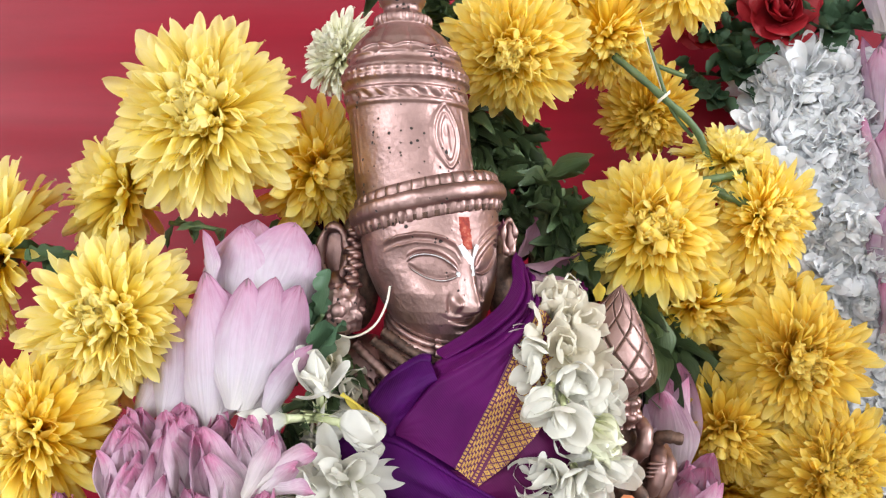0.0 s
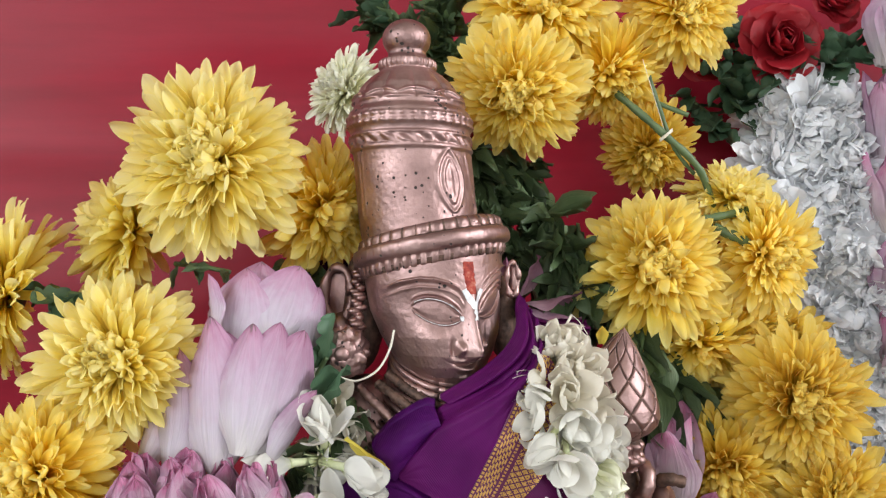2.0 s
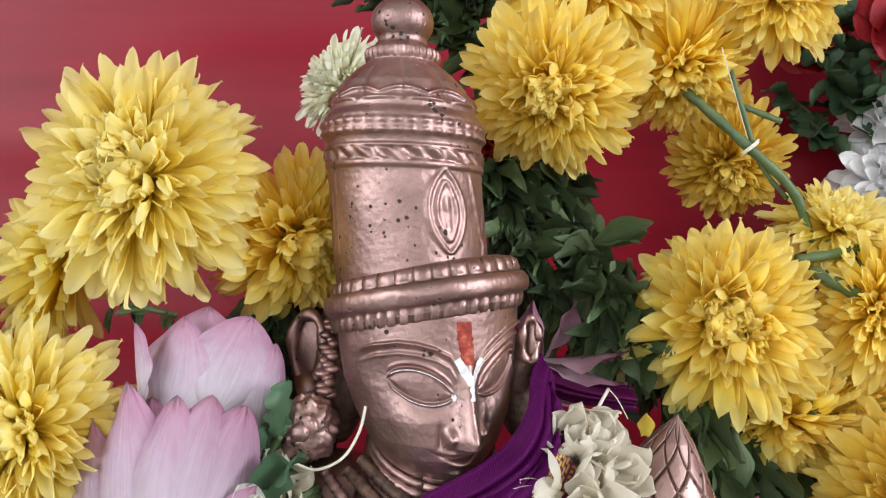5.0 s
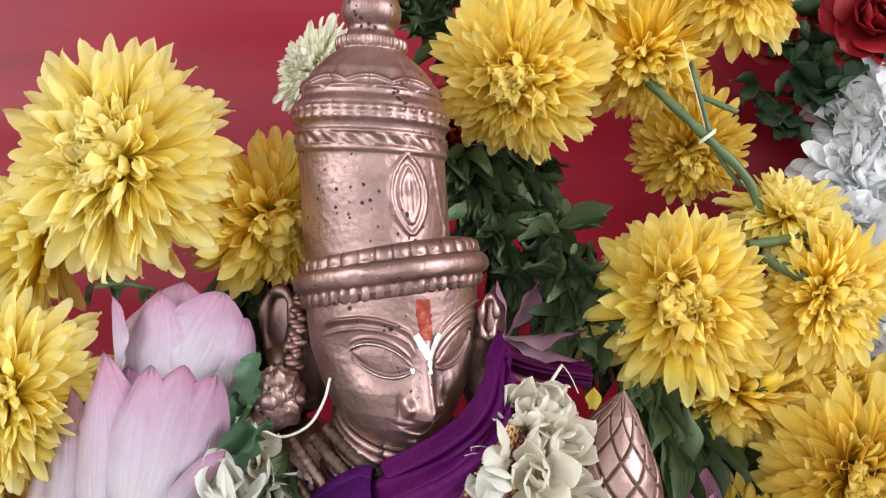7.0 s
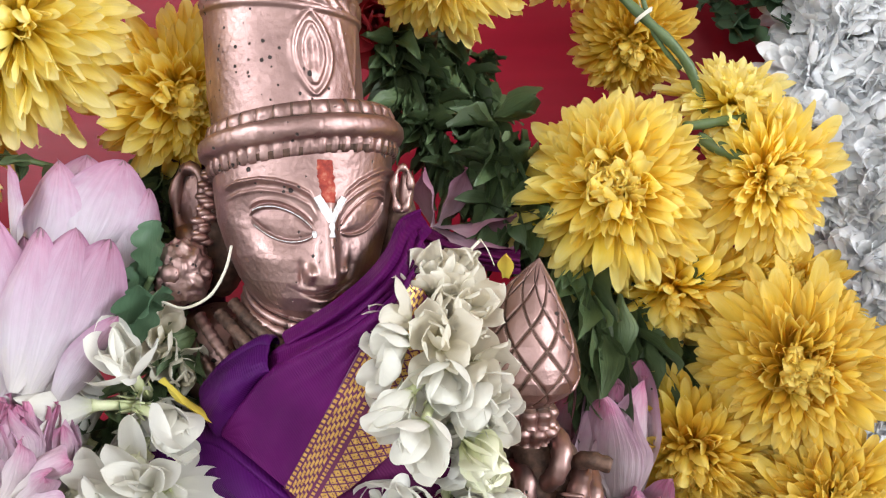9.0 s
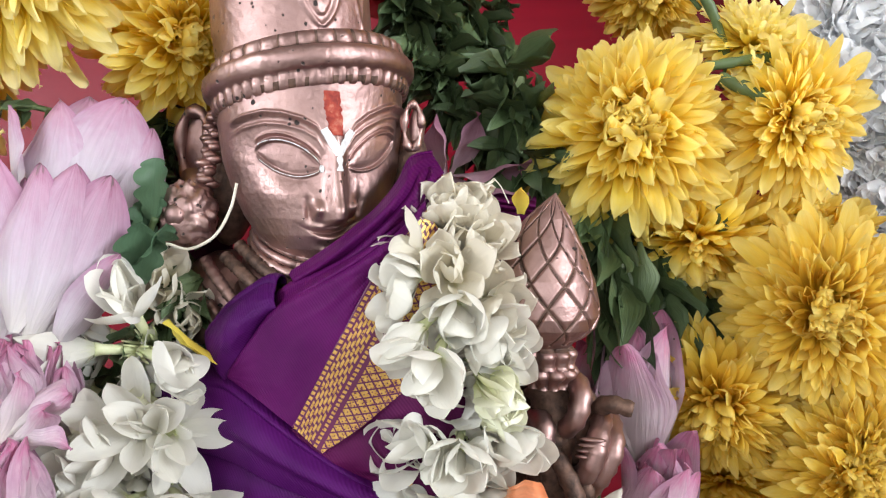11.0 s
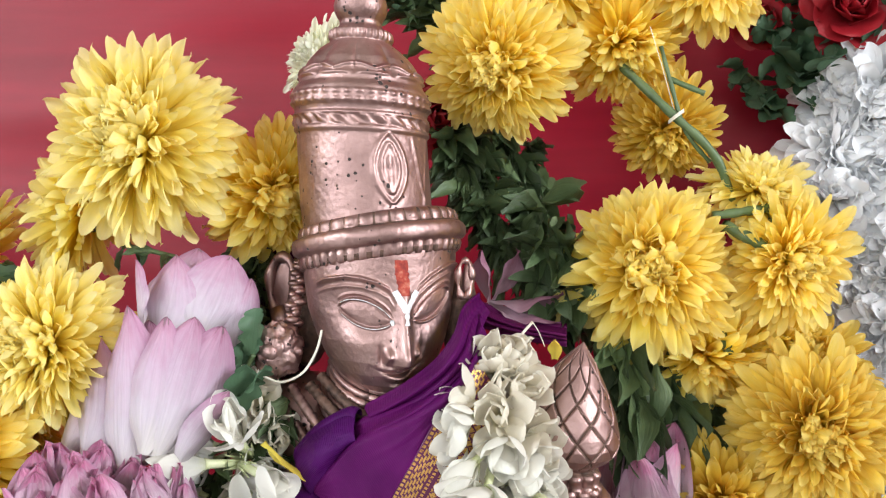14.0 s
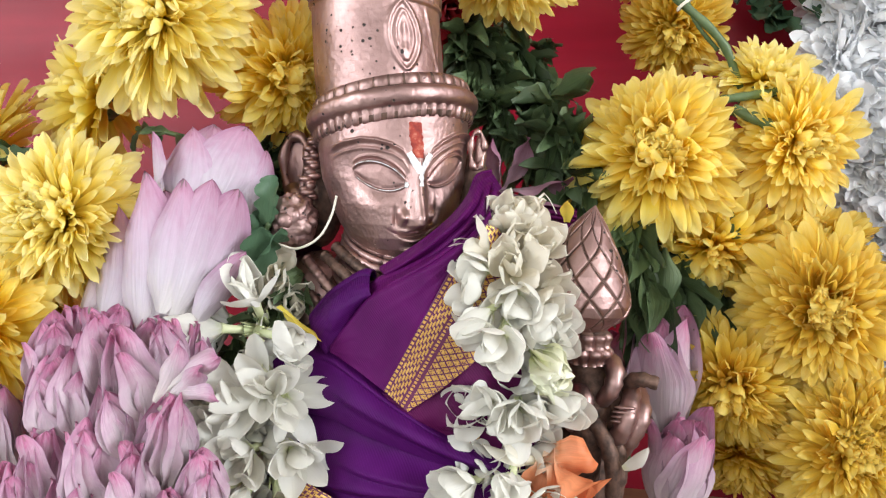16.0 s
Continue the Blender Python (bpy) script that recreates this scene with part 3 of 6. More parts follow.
def diadem_place(theta, k, profile):
    """The broad tilted head-band: a toothed fringe, a round roll and a row of beads."""
    rel, r = profile[int(k)]
    th = radians(theta)
    d = 0.0
    if rel < 0.0008:
        d += 0.0008 * (1 if math.sin(46 * th + 0.9 * math.sin(7 * th)) > 0 else -1) * (0.6 + 0.4 * math.sin(5 * th))
    if 0.0088 < rel < 0.0132:
        d += 0.0013 * (abs(math.sin(17 * th)) ** 0.5 - 0.65)
    d += 0.0004 * noise.noise(Vector((theta * 0.12, rel * 700, 3.0))) + 0.0002 * noise.noise(Vector((theta * 0.5, rel * 1500, 9.0)))
    z = 1.3325 + rel + 0.004 * math.sin(th) + 0.0048 * math.cos(th)
    ang = radians(theta + FACE)
    lean = 0.25 * max(0.0, rel)
    return (0.0122 - lean * 0.5 + math.sin(ang) * (r + d), 0.3805 - math.cos(ang) * (r + d), z)


def lattice(u, s):
    """1 in the middle of the lines cut into the bud, 0 between them."""
    best = 0.0
    for sign in (1, -1):
        g = (u * 10 / math.tau + sign * (s + 0.015 * math.sin(3 * u + 9 * s)) * 4.4) % 1.0
        best = max(best, bell(min(g, 1 - g), 0.055))
    return best


def bud_place(u, s, tip, foot):
    """The lotus bud in the idol's hand, cut with a lattice; s runs from its tip to its foot."""
    r = float(np.interp(s, [0.0, 0.03, 0.13, 0.28, 0.43, 0.54, 0.61, 0.67, 0.72, 0.755, 0.78, 0.80, 0.86, 0.93, 1.0], [0.0, 0.09, 0.37, 0.67, 0.9, 0.985, 1.0, 0.93, 0.76, 0.56, 0.47, 0.48, 0.53, 0.48, 0.33])) * 0.0186
    d = 0.0
    if 0.03 < s < 0.76:
        d -= 0.0010 * lattice(u, s) * min(1.0, r / 0.006)
    elif s > 0.785:
        d += 0.0020 * (abs(math.sin(5 * u + (1.57 if s > 0.89 else 0.0))) ** 0.6 - 0.5) + 0.0009 * math.sin((s - 0.785) * 58)
    axis = (foot - tip)
    side = axis.normalized().orthogonal().normalized()
    other = axis.normalized().cross(side)
    return tip + axis * s + Vector((-0.0034 * math.sin(math.pi * s ** 0.85), 0, 0)) + (side * math.cos(u) + other * math.sin(u)) * (r + d)


def idol():
    s = Soup()
    # head, denser towards the face
    thetas = [-180 + 4 * k for k in range(22)] + steps(-92, 92, 420) + [96 + 4 * k for k in range(21)]
    s.grid(head_place, thetas, steps(1.2782, 1.350, 270), True)
    s.grid(crown_place, steps(-180, 178.5, 240), steps(1.335, 1.423, 190) + steps(1.4235, 1.43958, 26), True)
    profile = [(-0.0040, 0.0290), (-0.0035, 0.0312), (-0.0025, 0.0318), (-0.0010, 0.0321), (0.0005, 0.0322), (0.0012, 0.0322), (0.0016, 0.0330), (0.0022, 0.0340), (0.0035, 0.0347), (0.0050, 0.0349), (0.0065, 0.0347), (0.0078, 0.0340), (0.0084, 0.0328), (0.0088, 0.0318), (0.0095, 0.0316), (0.0110, 0.0315), (0.0125, 0.0308), (0.0132, 0.0295), (0.0134, 0.0262)]
    s.grid(lambda u, v: diadem_place(u, v, profile), steps(-180, 179.2, 450), range(len(profile)), True, mat_at=lambda u, k: 3 if (k < 3 and math.sin(46 * radians(u) + 0.9 * math.sin(7 * radians(u))) < -0.1 and noise.noise(Vector((u * 0.05, 0, 0))) > -0.25) or k == 12 or (13 <= k < 17 and abs(math.sin(17 * radians(u))) < 0.2) else 0)
    # marks of paste on the brow
    s.grid(lambda u, v: head_place(-4.2 + 4.6 * (1.3325 - v) / 0.0155 + u * (1 + 0.22 * noise.noise(Vector((v * 900, u, 1)))) * (0.82 + 0.3 * math.sin((v - 1.317) * 160)), v, 0.0004 * max(0.0, 1 - abs(u / 4.3) ** 6)), steps(-4.3, 4.3, 16), steps(1.3182, 1.3314, 40), mat=1)
    for sign in (-1, 1):
        s.grid(lambda u, v: head_place(0.8 + sign * 8.4 * v + 2.1 * u * (1 + 0.3 * noise.noise(Vector((v * 6, u, sign)))), 1.3125 + 0.0075 * v - 0.0006 * u * sign, 0.0005), steps(-1, 1, 8), steps(0.0, 1.0, 24), mat=2)
    s.grid(lambda u, v: head_place(0.9 + u * (1 + 0.3 * math.sin(v * 2000)), v, 0.00045), steps(-1.6, 1.6, 6), steps(1.3075, 1.3135, 14), mat=2)
    for th, z in ((-8.6, 1.3080),):
        s.grid(lambda u, v: head_place(th + u * (1 - 0.5 * abs(v)), z + 0.0013 * v, 0.0003), steps(-1.5, 1.5, 6), steps(-0.8, 0.8, 6), mat=2)
    # traces of ash along the lids
    for up, wide in ((1, 0.00026), (-1, 0.00016)):
        def lid(u, v):
            b = 0.0158 + 0.0104 * v
            k = max(0.0, 1 - ((b - 0.0158) / 0.0113) ** 2) ** 0.8
            w = 1.3124 + 0.30 * (b - 0.0158) + (0.0052 * k + 0.0003 if up > 0 else -0.0044 * k - 0.0003) + u * wide * (0.6 + 0.6 * noise.noise(Vector((v * 7, up, 2.0))))
            theta = -math.degrees(b / 0.030)
            return head_place(theta, w + 0.0038 * math.sin(radians(theta)), 0.00018)

        s.grid(lid, steps(-1, 1, 4), steps(-1.0, 0.9, 60), mat=2)
    # ears: a long rim, the hollow behind it, and the round ear ornaments
    for at, wide, y, turn in (((-0.0305, 0.383, 1.3160), 0.0062, 0.383, -0.3), ((0.0475, 0.3785, 1.3235), 0.0026, 0.376, 0.4)):
        rim = []
        tall = 0.0125 if wide > 0.005 else 0.0075
        for k in range(25):
            a = math.tau * k / 24
            rim.append((at[0] + wide * math.cos(a) * (1 + 0.15 * math.sin(a)), at[1] + turn * wide * math.cos(a), at[2] + tall * math.sin(a)))
        s.tube(rim, [(0.0021 if wide > 0.005 else 0.0011) + 0.0006 * math.sin(k * 1.3) for k in range(25)], 10)
        s.ball((at[0] + 0.001, at[1] + 0.003, at[2]), (wide, 0.003, tall))
        if wide > 0.005:
            s.tube([(at[0], at[1], at[2] - 0.010), (at[0] + 0.003, at[1] - 0.004, at[2] - 0.017)], [0.005, 0.004], 10)
    s.ball((-0.0250, 0.3665, 1.2925), (0.0100, 0.0085, 0.0108), sides=64, rings=40, shape=lambda u, v: 1 + 0.07 * math.sin(5 * u + 1.0) * math.sin(6 * v) + 0.16 * noise.noise(Vector((3.6 * math.cos(u) * math.sin(v), 3.6 * math.sin(u) * math.sin(v), 3.6 * math.cos(v)))) + 0.10 * noise.noise(Vector((9 * math.cos(u) * math.sin(v), 9 * math.sin(u) * math.sin(v), 9 * math.cos(v)))))
    s.ball((-0.0252, 0.3590, 1.2925), (0.0034, 0.0022, 0.0034))
    # locks of hair and rough casting beside the cheek
    for k in range(22):
        s.ball((-0.0205 + 0.0016 * math.sin(k * 2.1), 0.3785 - 0.0004 * k + 0.001 * math.cos(k * 3.3), 1.3295 - 0.0014 * k), (0.0026 + 0.0007 * math.sin(k * 5.0), 0.0028, 0.0016), sides=9, rings=7)
    # dark brown ear roots, added to close the gap beside the cheek
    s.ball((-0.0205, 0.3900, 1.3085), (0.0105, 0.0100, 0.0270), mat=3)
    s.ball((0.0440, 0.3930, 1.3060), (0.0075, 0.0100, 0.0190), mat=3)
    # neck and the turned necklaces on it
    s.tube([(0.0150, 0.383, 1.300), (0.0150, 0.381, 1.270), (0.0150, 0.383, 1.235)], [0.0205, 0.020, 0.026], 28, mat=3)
    for k in range(15):
        z = 1.2890 - 0.0031 * k
        rad = 0.0204 + 0.0004 * k + 0.00005 * k * k
        ring = []
        for j in range(49):
            a = math.tau * j / 48
            ring.append((0.0155 + rad * math.sin(a), 0.3805 - rad * 0.98 * math.cos(a), z - 0.0095 * math.cos(a - 0.576)))
        s.tube(ring, [0.0014 + (0.0006 * (j % 2) if k in (2, 5, 8, 11) else 0.0) for j in range(49)], 8)
    # shoulders and trunk under the silk, resting on the altar
    s.grid(lambda u, v: (0.022 + math.sin(u) * float(np.interp(v, [1.14, 1.20, 1.235, 1.25, 1.257], [0.046, 0.050, 0.050, 0.036, 0.012])), 0.392 - math.cos(u) * float(np.interp(v, [1.14, 1.20, 1.235, 1.25, 1.257], [0.036, 0.038, 0.034, 0.026, 0.012])), v), steps(-math.pi, math.pi - 0.157, 40), steps(1.14, 1.257, 30), True)
    s.ball((-0.0225, 0.384, 1.238), (0.017, 0.017, 0.018))
    for path in (
        [(-0.0190, 0.3680, 1.2777), (-0.0091, 0.3610, 1.2698), (0.0006, 0.3570, 1.2609)],
        [(-0.0109, 0.3660, 1.2794), (-0.0006, 0.3590, 1.2735), (0.0098, 0.3550, 1.2666)],
        [(-0.0067, 0.3670, 1.2833), (0.0047, 0.3600, 1.2765), (0.0168, 0.3560, 1.2705)],
        [(-0.0253, 0.3720, 1.2708), (-0.0148, 0.3640, 1.2632), (-0.0059, 0.3590, 1.2554)],
    ):
        pts = smooth_path(path, 16)
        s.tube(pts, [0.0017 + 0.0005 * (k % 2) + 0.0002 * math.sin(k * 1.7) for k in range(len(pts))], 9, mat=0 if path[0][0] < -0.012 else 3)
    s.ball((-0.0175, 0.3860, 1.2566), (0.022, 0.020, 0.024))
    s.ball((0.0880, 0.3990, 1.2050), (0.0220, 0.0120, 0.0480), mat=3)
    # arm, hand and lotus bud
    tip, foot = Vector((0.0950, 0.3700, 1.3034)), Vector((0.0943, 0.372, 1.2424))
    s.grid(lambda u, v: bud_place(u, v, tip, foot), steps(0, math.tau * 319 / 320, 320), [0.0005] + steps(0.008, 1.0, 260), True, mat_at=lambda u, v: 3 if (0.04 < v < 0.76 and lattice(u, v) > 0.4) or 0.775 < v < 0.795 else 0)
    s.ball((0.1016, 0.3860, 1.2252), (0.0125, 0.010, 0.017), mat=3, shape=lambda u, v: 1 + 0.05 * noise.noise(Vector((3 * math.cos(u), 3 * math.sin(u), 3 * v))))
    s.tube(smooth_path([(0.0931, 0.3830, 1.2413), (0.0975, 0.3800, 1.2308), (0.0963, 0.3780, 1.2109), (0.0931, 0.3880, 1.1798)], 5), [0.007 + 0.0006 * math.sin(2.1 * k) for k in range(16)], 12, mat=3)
    for path, r in (
        ([(0.0996, 0.3880, 1.2449), (0.1051, 0.3740, 1.2414), (0.1041, 0.3700, 1.2334), (0.1003, 0.3750, 1.2272)], 0.0036),
        ([(0.1087, 0.3850, 1.2306), (0.1138, 0.3740, 1.2373), (0.1215, 0.3720, 1.2365)], 0.0030),
        ([(0.1127, 0.3800, 1.2320), (0.1108, 0.3700, 1.2253), (0.1083, 0.3700, 1.2168), (0.1049, 0.3780, 1.2117)], 0.0038),
        ([(0.1156, 0.3840, 1.2303), (0.1162, 0.3740, 1.2237), (0.1128, 0.3740, 1.2146), (0.1096, 0.3800, 1.2071)], 0.0036),
        ([(0.0887, 0.3840, 1.2292), (0.0937, 0.3720, 1.2299), (0.0936, 0.3700, 1.2227), (0.0894, 0.3760, 1.2175)], 0.0038),
        ([(0.0975, 0.3720, 1.2215), (0.1036, 0.3680, 1.2121), (0.1064, 0.3700, 1.1987), (0.1065, 0.3800, 1.1706)], 0.0032),
        ([(0.1073, 0.3760, 1.2147), (0.1090, 0.3720, 1.2027), (0.1076, 0.3740, 1.1887), (0.1090, 0.3800, 1.1640)], 0.0030),
    ):
        pts = smooth_path(path, 6)
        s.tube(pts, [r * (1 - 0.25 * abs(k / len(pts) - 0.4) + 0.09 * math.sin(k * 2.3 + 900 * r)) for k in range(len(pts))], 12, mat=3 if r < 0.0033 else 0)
    for k in range(4):
        s.ball(Vector((0.1093, 0.3672, 1.2275)) + Vector((-0.0004 * k, 0, -0.0018 * k)), (0.0042, 0.0012, 0.0008), sides=10, rings=6)
    return s.mesh("idol", BRONZE, RED_PASTE, WHITE_PASTE, PATINA)


tagged(new("idol", idol()), "pitted copper-bronze idol with tall crown and lotus bud", "statue")

# ---- the silk cloth round the idol ----


def along(points, u, bent=True):
    """A place on a line through some points; u: 0 to 1 by length."""
    pts = smooth_path(points, 10) if bent else [Vector(p) for p in points]
    run = [0.0]
    for a, b in zip(pts, pts[1:]):
        run.append(run[-1] + (b - a).length)
    out = []
    for x in u:
        d = x * run[-1]
        out.append(Vector([float(np.interp(d, run, [p[c] for p in pts])) for c in range(3)]))
    return out


def drape(name, mat, upper, lower, bulge, ridges, parent, nu=130, nv=90, roll=0.0, label="", corner=False, twist=0.0, uv_at=None, wrinkle=1.0):
    """A piece of cloth between two edges. ridges: (place across, slope, width, height, from, to) of folds that run along it, steep on their lower side; roll: its upper edge is turned in."""
    us = steps(0, 1, nu)
    top, bottom = along(upper, us), along(lower, us, not corner)
    seed = len(name) * 1.7
    vs = (steps(-1.0, -0.04, 12) if roll else []) + steps(0, 1, nv)
    s = Soup()

    def fn(i, v):
        u = us[i]
        if v < 0:
            a = -v * 3.4
            return top[i] + Vector((0, roll * (1 - math.cos(a)) * 1.3, roll * math.sin(a) * 0.8))
        p = top[i].lerp(bottom[i], v)
        d = bulge * math.sin(math.pi * v) * (0.4 + 0.6 * math.sin(math.pi * u))
        for at, slope, width, high, lo, hi in ridges:
            on = min(1.0, max(0.0, (u - lo) / 0.2)) * min(1.0, max(0.0, (hi - u) / 0.2))
            on = on * on * (3 - 2 * on)
            x = v - at - slope * u - twist * math.sin(5 * u)
            d += high * on * (math.exp(-(x / width) ** 2) if x < 0 else math.exp(-(x / (width * 0.22)) ** 2))
        d *= 1.5
        edge = min(1.0, 6 * v, 6 * (1 - v))
        d += wrinkle * edge * (0.0007 * noise.noise(Vector((u * 4 + v, v * 3, seed))) + 0.0003 * noise.noise(Vector((u * 9 - v * 4, v * 9, seed))))
        return p + Vector((0, -d, 0.2 * d))

    s.grid(fn, list(range(nu)), vs)
    wide = sum((a - b).length for a, b in zip(top, top[1:]))
    high = (top[nu // 2] - bottom[nu // 2]).length
    s.uv = [uv_at(Vector(p)) for p in s.v] if uv_at else [(u * wide, v * high) for v in vs for u in us]
    ob = part(name, s.mesh(name, mat), parent, label=label)
    sol = ob.modifiers.new("thickness", "SOLIDIFY")
    sol.thickness, sol.offset = 0.0005, -1.0
    return ob


sari = thing("silk_cloth", "purple silk cloth with gold woven border wrapped round the idol", "cloth")
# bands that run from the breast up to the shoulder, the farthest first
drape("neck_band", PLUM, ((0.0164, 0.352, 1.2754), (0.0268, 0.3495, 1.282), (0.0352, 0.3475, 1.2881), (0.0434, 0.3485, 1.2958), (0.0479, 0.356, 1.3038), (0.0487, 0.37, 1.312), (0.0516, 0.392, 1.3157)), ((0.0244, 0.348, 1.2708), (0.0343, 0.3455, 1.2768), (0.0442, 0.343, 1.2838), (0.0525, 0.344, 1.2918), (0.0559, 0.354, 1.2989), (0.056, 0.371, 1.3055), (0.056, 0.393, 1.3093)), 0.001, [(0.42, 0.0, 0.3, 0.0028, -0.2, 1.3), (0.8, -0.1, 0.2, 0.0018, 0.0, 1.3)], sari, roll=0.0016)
drape("tucked_fold", PURPLE, ((-0.0116, 0.3540, 1.2548), (-0.0045, 0.3525, 1.2633), (0.0044, 0.3500, 1.2698), (0.0104, 0.3480, 1.2730), (0.0141, 0.3465, 1.2729)), ((-0.0019, 0.3470, 1.2430), (0.0024, 0.3455, 1.2485), (0.0079, 0.3440, 1.2560), (0.0135, 0.3425, 1.2626), (0.0173, 0.3415, 1.2656)), 0.0042, [(0.72, 0.1, 0.35, 0.0012, 0.2, 1.3)], sari, roll=0.0030, nu=80)
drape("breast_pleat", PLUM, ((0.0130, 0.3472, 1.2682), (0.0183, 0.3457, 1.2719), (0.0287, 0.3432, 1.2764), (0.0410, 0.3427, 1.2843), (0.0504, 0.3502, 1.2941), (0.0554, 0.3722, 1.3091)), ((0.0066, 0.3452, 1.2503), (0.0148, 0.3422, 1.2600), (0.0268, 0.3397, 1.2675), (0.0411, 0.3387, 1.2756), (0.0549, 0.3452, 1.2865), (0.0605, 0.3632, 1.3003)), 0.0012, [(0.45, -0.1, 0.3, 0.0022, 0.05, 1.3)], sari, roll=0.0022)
# the flat front with its border
CREASE = ((0.0003, 0.3450, 1.2450), (0.0082, 0.3418, 1.2552), (0.0157, 0.3385, 1.2637), (0.0266, 0.3358, 1.2705), (0.0407, 0.3350, 1.2786), (0.0518, 0.3385, 1.2874), (0.0575, 0.3500, 1.2970))
B_LOW, B_MID, B_TOP = (0.0237, 0.3365, 1.2336), (0.0379, 0.3345, 1.2615), (0.0576, 0.3495, 1.2968)
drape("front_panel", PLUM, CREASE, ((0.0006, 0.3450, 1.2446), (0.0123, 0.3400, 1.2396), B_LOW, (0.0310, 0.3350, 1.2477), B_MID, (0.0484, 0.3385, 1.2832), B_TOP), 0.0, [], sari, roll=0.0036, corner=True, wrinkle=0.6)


def border_place(p):
    """Along and across the woven border, in metres from its low end."""
    a, b = Vector(B_LOW), Vector(B_MID)
    ahead = (b - a).normalized()
    out = Vector((-ahead.z, 0, ahead.x))
    bow = 0.00002
    return (p - a).dot(ahead), -(p - a).dot(out) * 1.0 - bow


drape("woven_border", ZARI, (B_LOW, (0.0310, 0.3350, 1.2477), B_MID, (0.0484, 0.3385, 1.2832), B_TOP), (B_LOW, (0.0327, 0.3362, 1.2269), (0.0432, 0.3365, 1.2347), (0.0544, 0.3395, 1.2449), (0.0660, 0.3470, 1.2597), (0.0706, 0.3560, 1.2778)), 0.0, [], sari, corner=True, uv_at=border_place, wrinkle=0.3, label="gold zari border with brick and lozenge weave")
drape("under_layer", MAROON, ((0.0187, 0.3395, 1.2329), (0.0356, 0.3392, 1.2323), (0.0521, 0.3460, 1.2528), (0.0712, 0.3560, 1.2653)), ((0.0251, 0.3405, 1.2239), (0.0402, 0.3395, 1.2179), (0.0582, 0.3430, 1.2149), (0.0779, 0.3520, 1.2122)), 0.002, [(0.72, 0.1, 0.22, 0.0022, 0.3, 1.2)], sari)
drape("waist_fold", PURPLE, ((-0.0271, 0.3540, 1.2352), (-0.0145, 0.3520, 1.2435), (-0.0023, 0.3505, 1.2459), (0.0122, 0.3462, 1.2399), (0.0296, 0.3430, 1.2293), (0.0477, 0.3435, 1.2190), (0.0742, 0.3480, 1.2099)), ((-0.0254, 0.3520, 1.2213), (-0.0111, 0.3480, 1.2206), (0.0033, 0.3420, 1.2202), (0.0175, 0.3385, 1.2161), (0.0347, 0.3375, 1.2118), (0.0509, 0.3395, 1.2071), (0.0748, 0.3470, 1.1989)), 0.0036, [(0.55, 0.1, 0.35, 0.0014, 0.2, 1.2), (0.15, 0.15, 0.12, 0.0010, 0.1, 0.8)], sari, roll=0.0024)
drape("lower_fold", PURPLE, ((-0.0296, 0.3560, 1.2257), (-0.0123, 0.3510, 1.2241), (0.0022, 0.3450, 1.2237), (0.0165, 0.3415, 1.2194), (0.0339, 0.3405, 1.2150), (0.0503, 0.3420, 1.2114), (0.0765, 0.3490, 1.2025)), ((-0.0210, 0.3470, 1.1536), (0.0065, 0.3390, 1.1597), (0.0229, 0.3340, 1.1631), (0.0431, 0.3360, 1.1647), (0.0826, 0.3420, 1.1670)), 0.003, [(0.2, 0.12, 0.12, 0.0026, 0.25, 1.2), (0.42, -0.12, 0.1, 0.0030, 0.15, 0.8), (0.6, -0.2, 0.12, 0.002, 0.4, 1.2)], sari, twist=0.04)
# added fold that fills the dark, shaded gap behind the ear
drape("back_fold", MAROON, ((-0.0636, 0.4120, 1.3235), (-0.0463, 0.4100, 1.3333), (-0.0292, 0.4080, 1.3351)), ((-0.0594, 0.4100, 1.2670), (-0.0422, 0.4060, 1.2636), (-0.0240, 0.4040, 1.2703)), 0.003, [(0.4, 0.1, 0.2, 0.003, -0.2, 1.2)], sari, nu=60, nv=50)
drape("shoulder_tail", MAROON, ((0.0447, 0.421, 1.3099), (0.0647, 0.421, 1.3032), (0.0873, 0.421, 1.3009)), ((0.0482, 0.415, 1.3004), (0.0666, 0.416, 1.2959), (0.0878, 0.417, 1.2937)), 0.003, [(0.35, 0.1, 0.2, 0.003, -0.2, 1.2), (0.7, -0.1, 0.2, 0.002, -0.2, 1.2)], sari, nu=70, nv=60, roll=0.002)


def low_border():
    s = Soup()
    a0, a1, b0, b1 = [Vector(p) for p in ((-0.0065, 0.3340, 1.1998), (0.0168, 0.3315, 1.1907), (-0.0082, 0.3350, 1.1870), (0.0103, 0.3320, 1.1788))]
    us, vs = steps(0, 1, 20), steps(0, 1, 20)
    s.grid(lambda u, v: a0.lerp(a1, u).lerp(b0.lerp(b1, u), v) + Vector((0, -0.001 * math.sin(3.1 * v), 0)), us, vs)
    s.uv = [(u * 0.02, 0.001 + v * 0.012) for v in vs for u in us]
    return s.mesh("hem_border", ZARI)


part("hem_border", low_border(), sari)
for pts, w in ((((0.0507, 0.3405, 1.2180), (0.0582, 0.3410, 1.2226)), 0.004),):
    s = Soup()
    a, b = Vector(pts[0]), Vector(pts[1])
    us, vs = steps(0, 1, 12), steps(0, 1, 8)
    s.grid(lambda u, v: a.lerp(b, u) + Vector((0, -0.001, -w * v)), us, vs)
    s.uv = [(u * 0.012, 0.010 + v * 0.004) for v in vs for u in us]
    part("edge_border", s.mesh("edge_border", ZARI), sari)

# ---- flowers ----


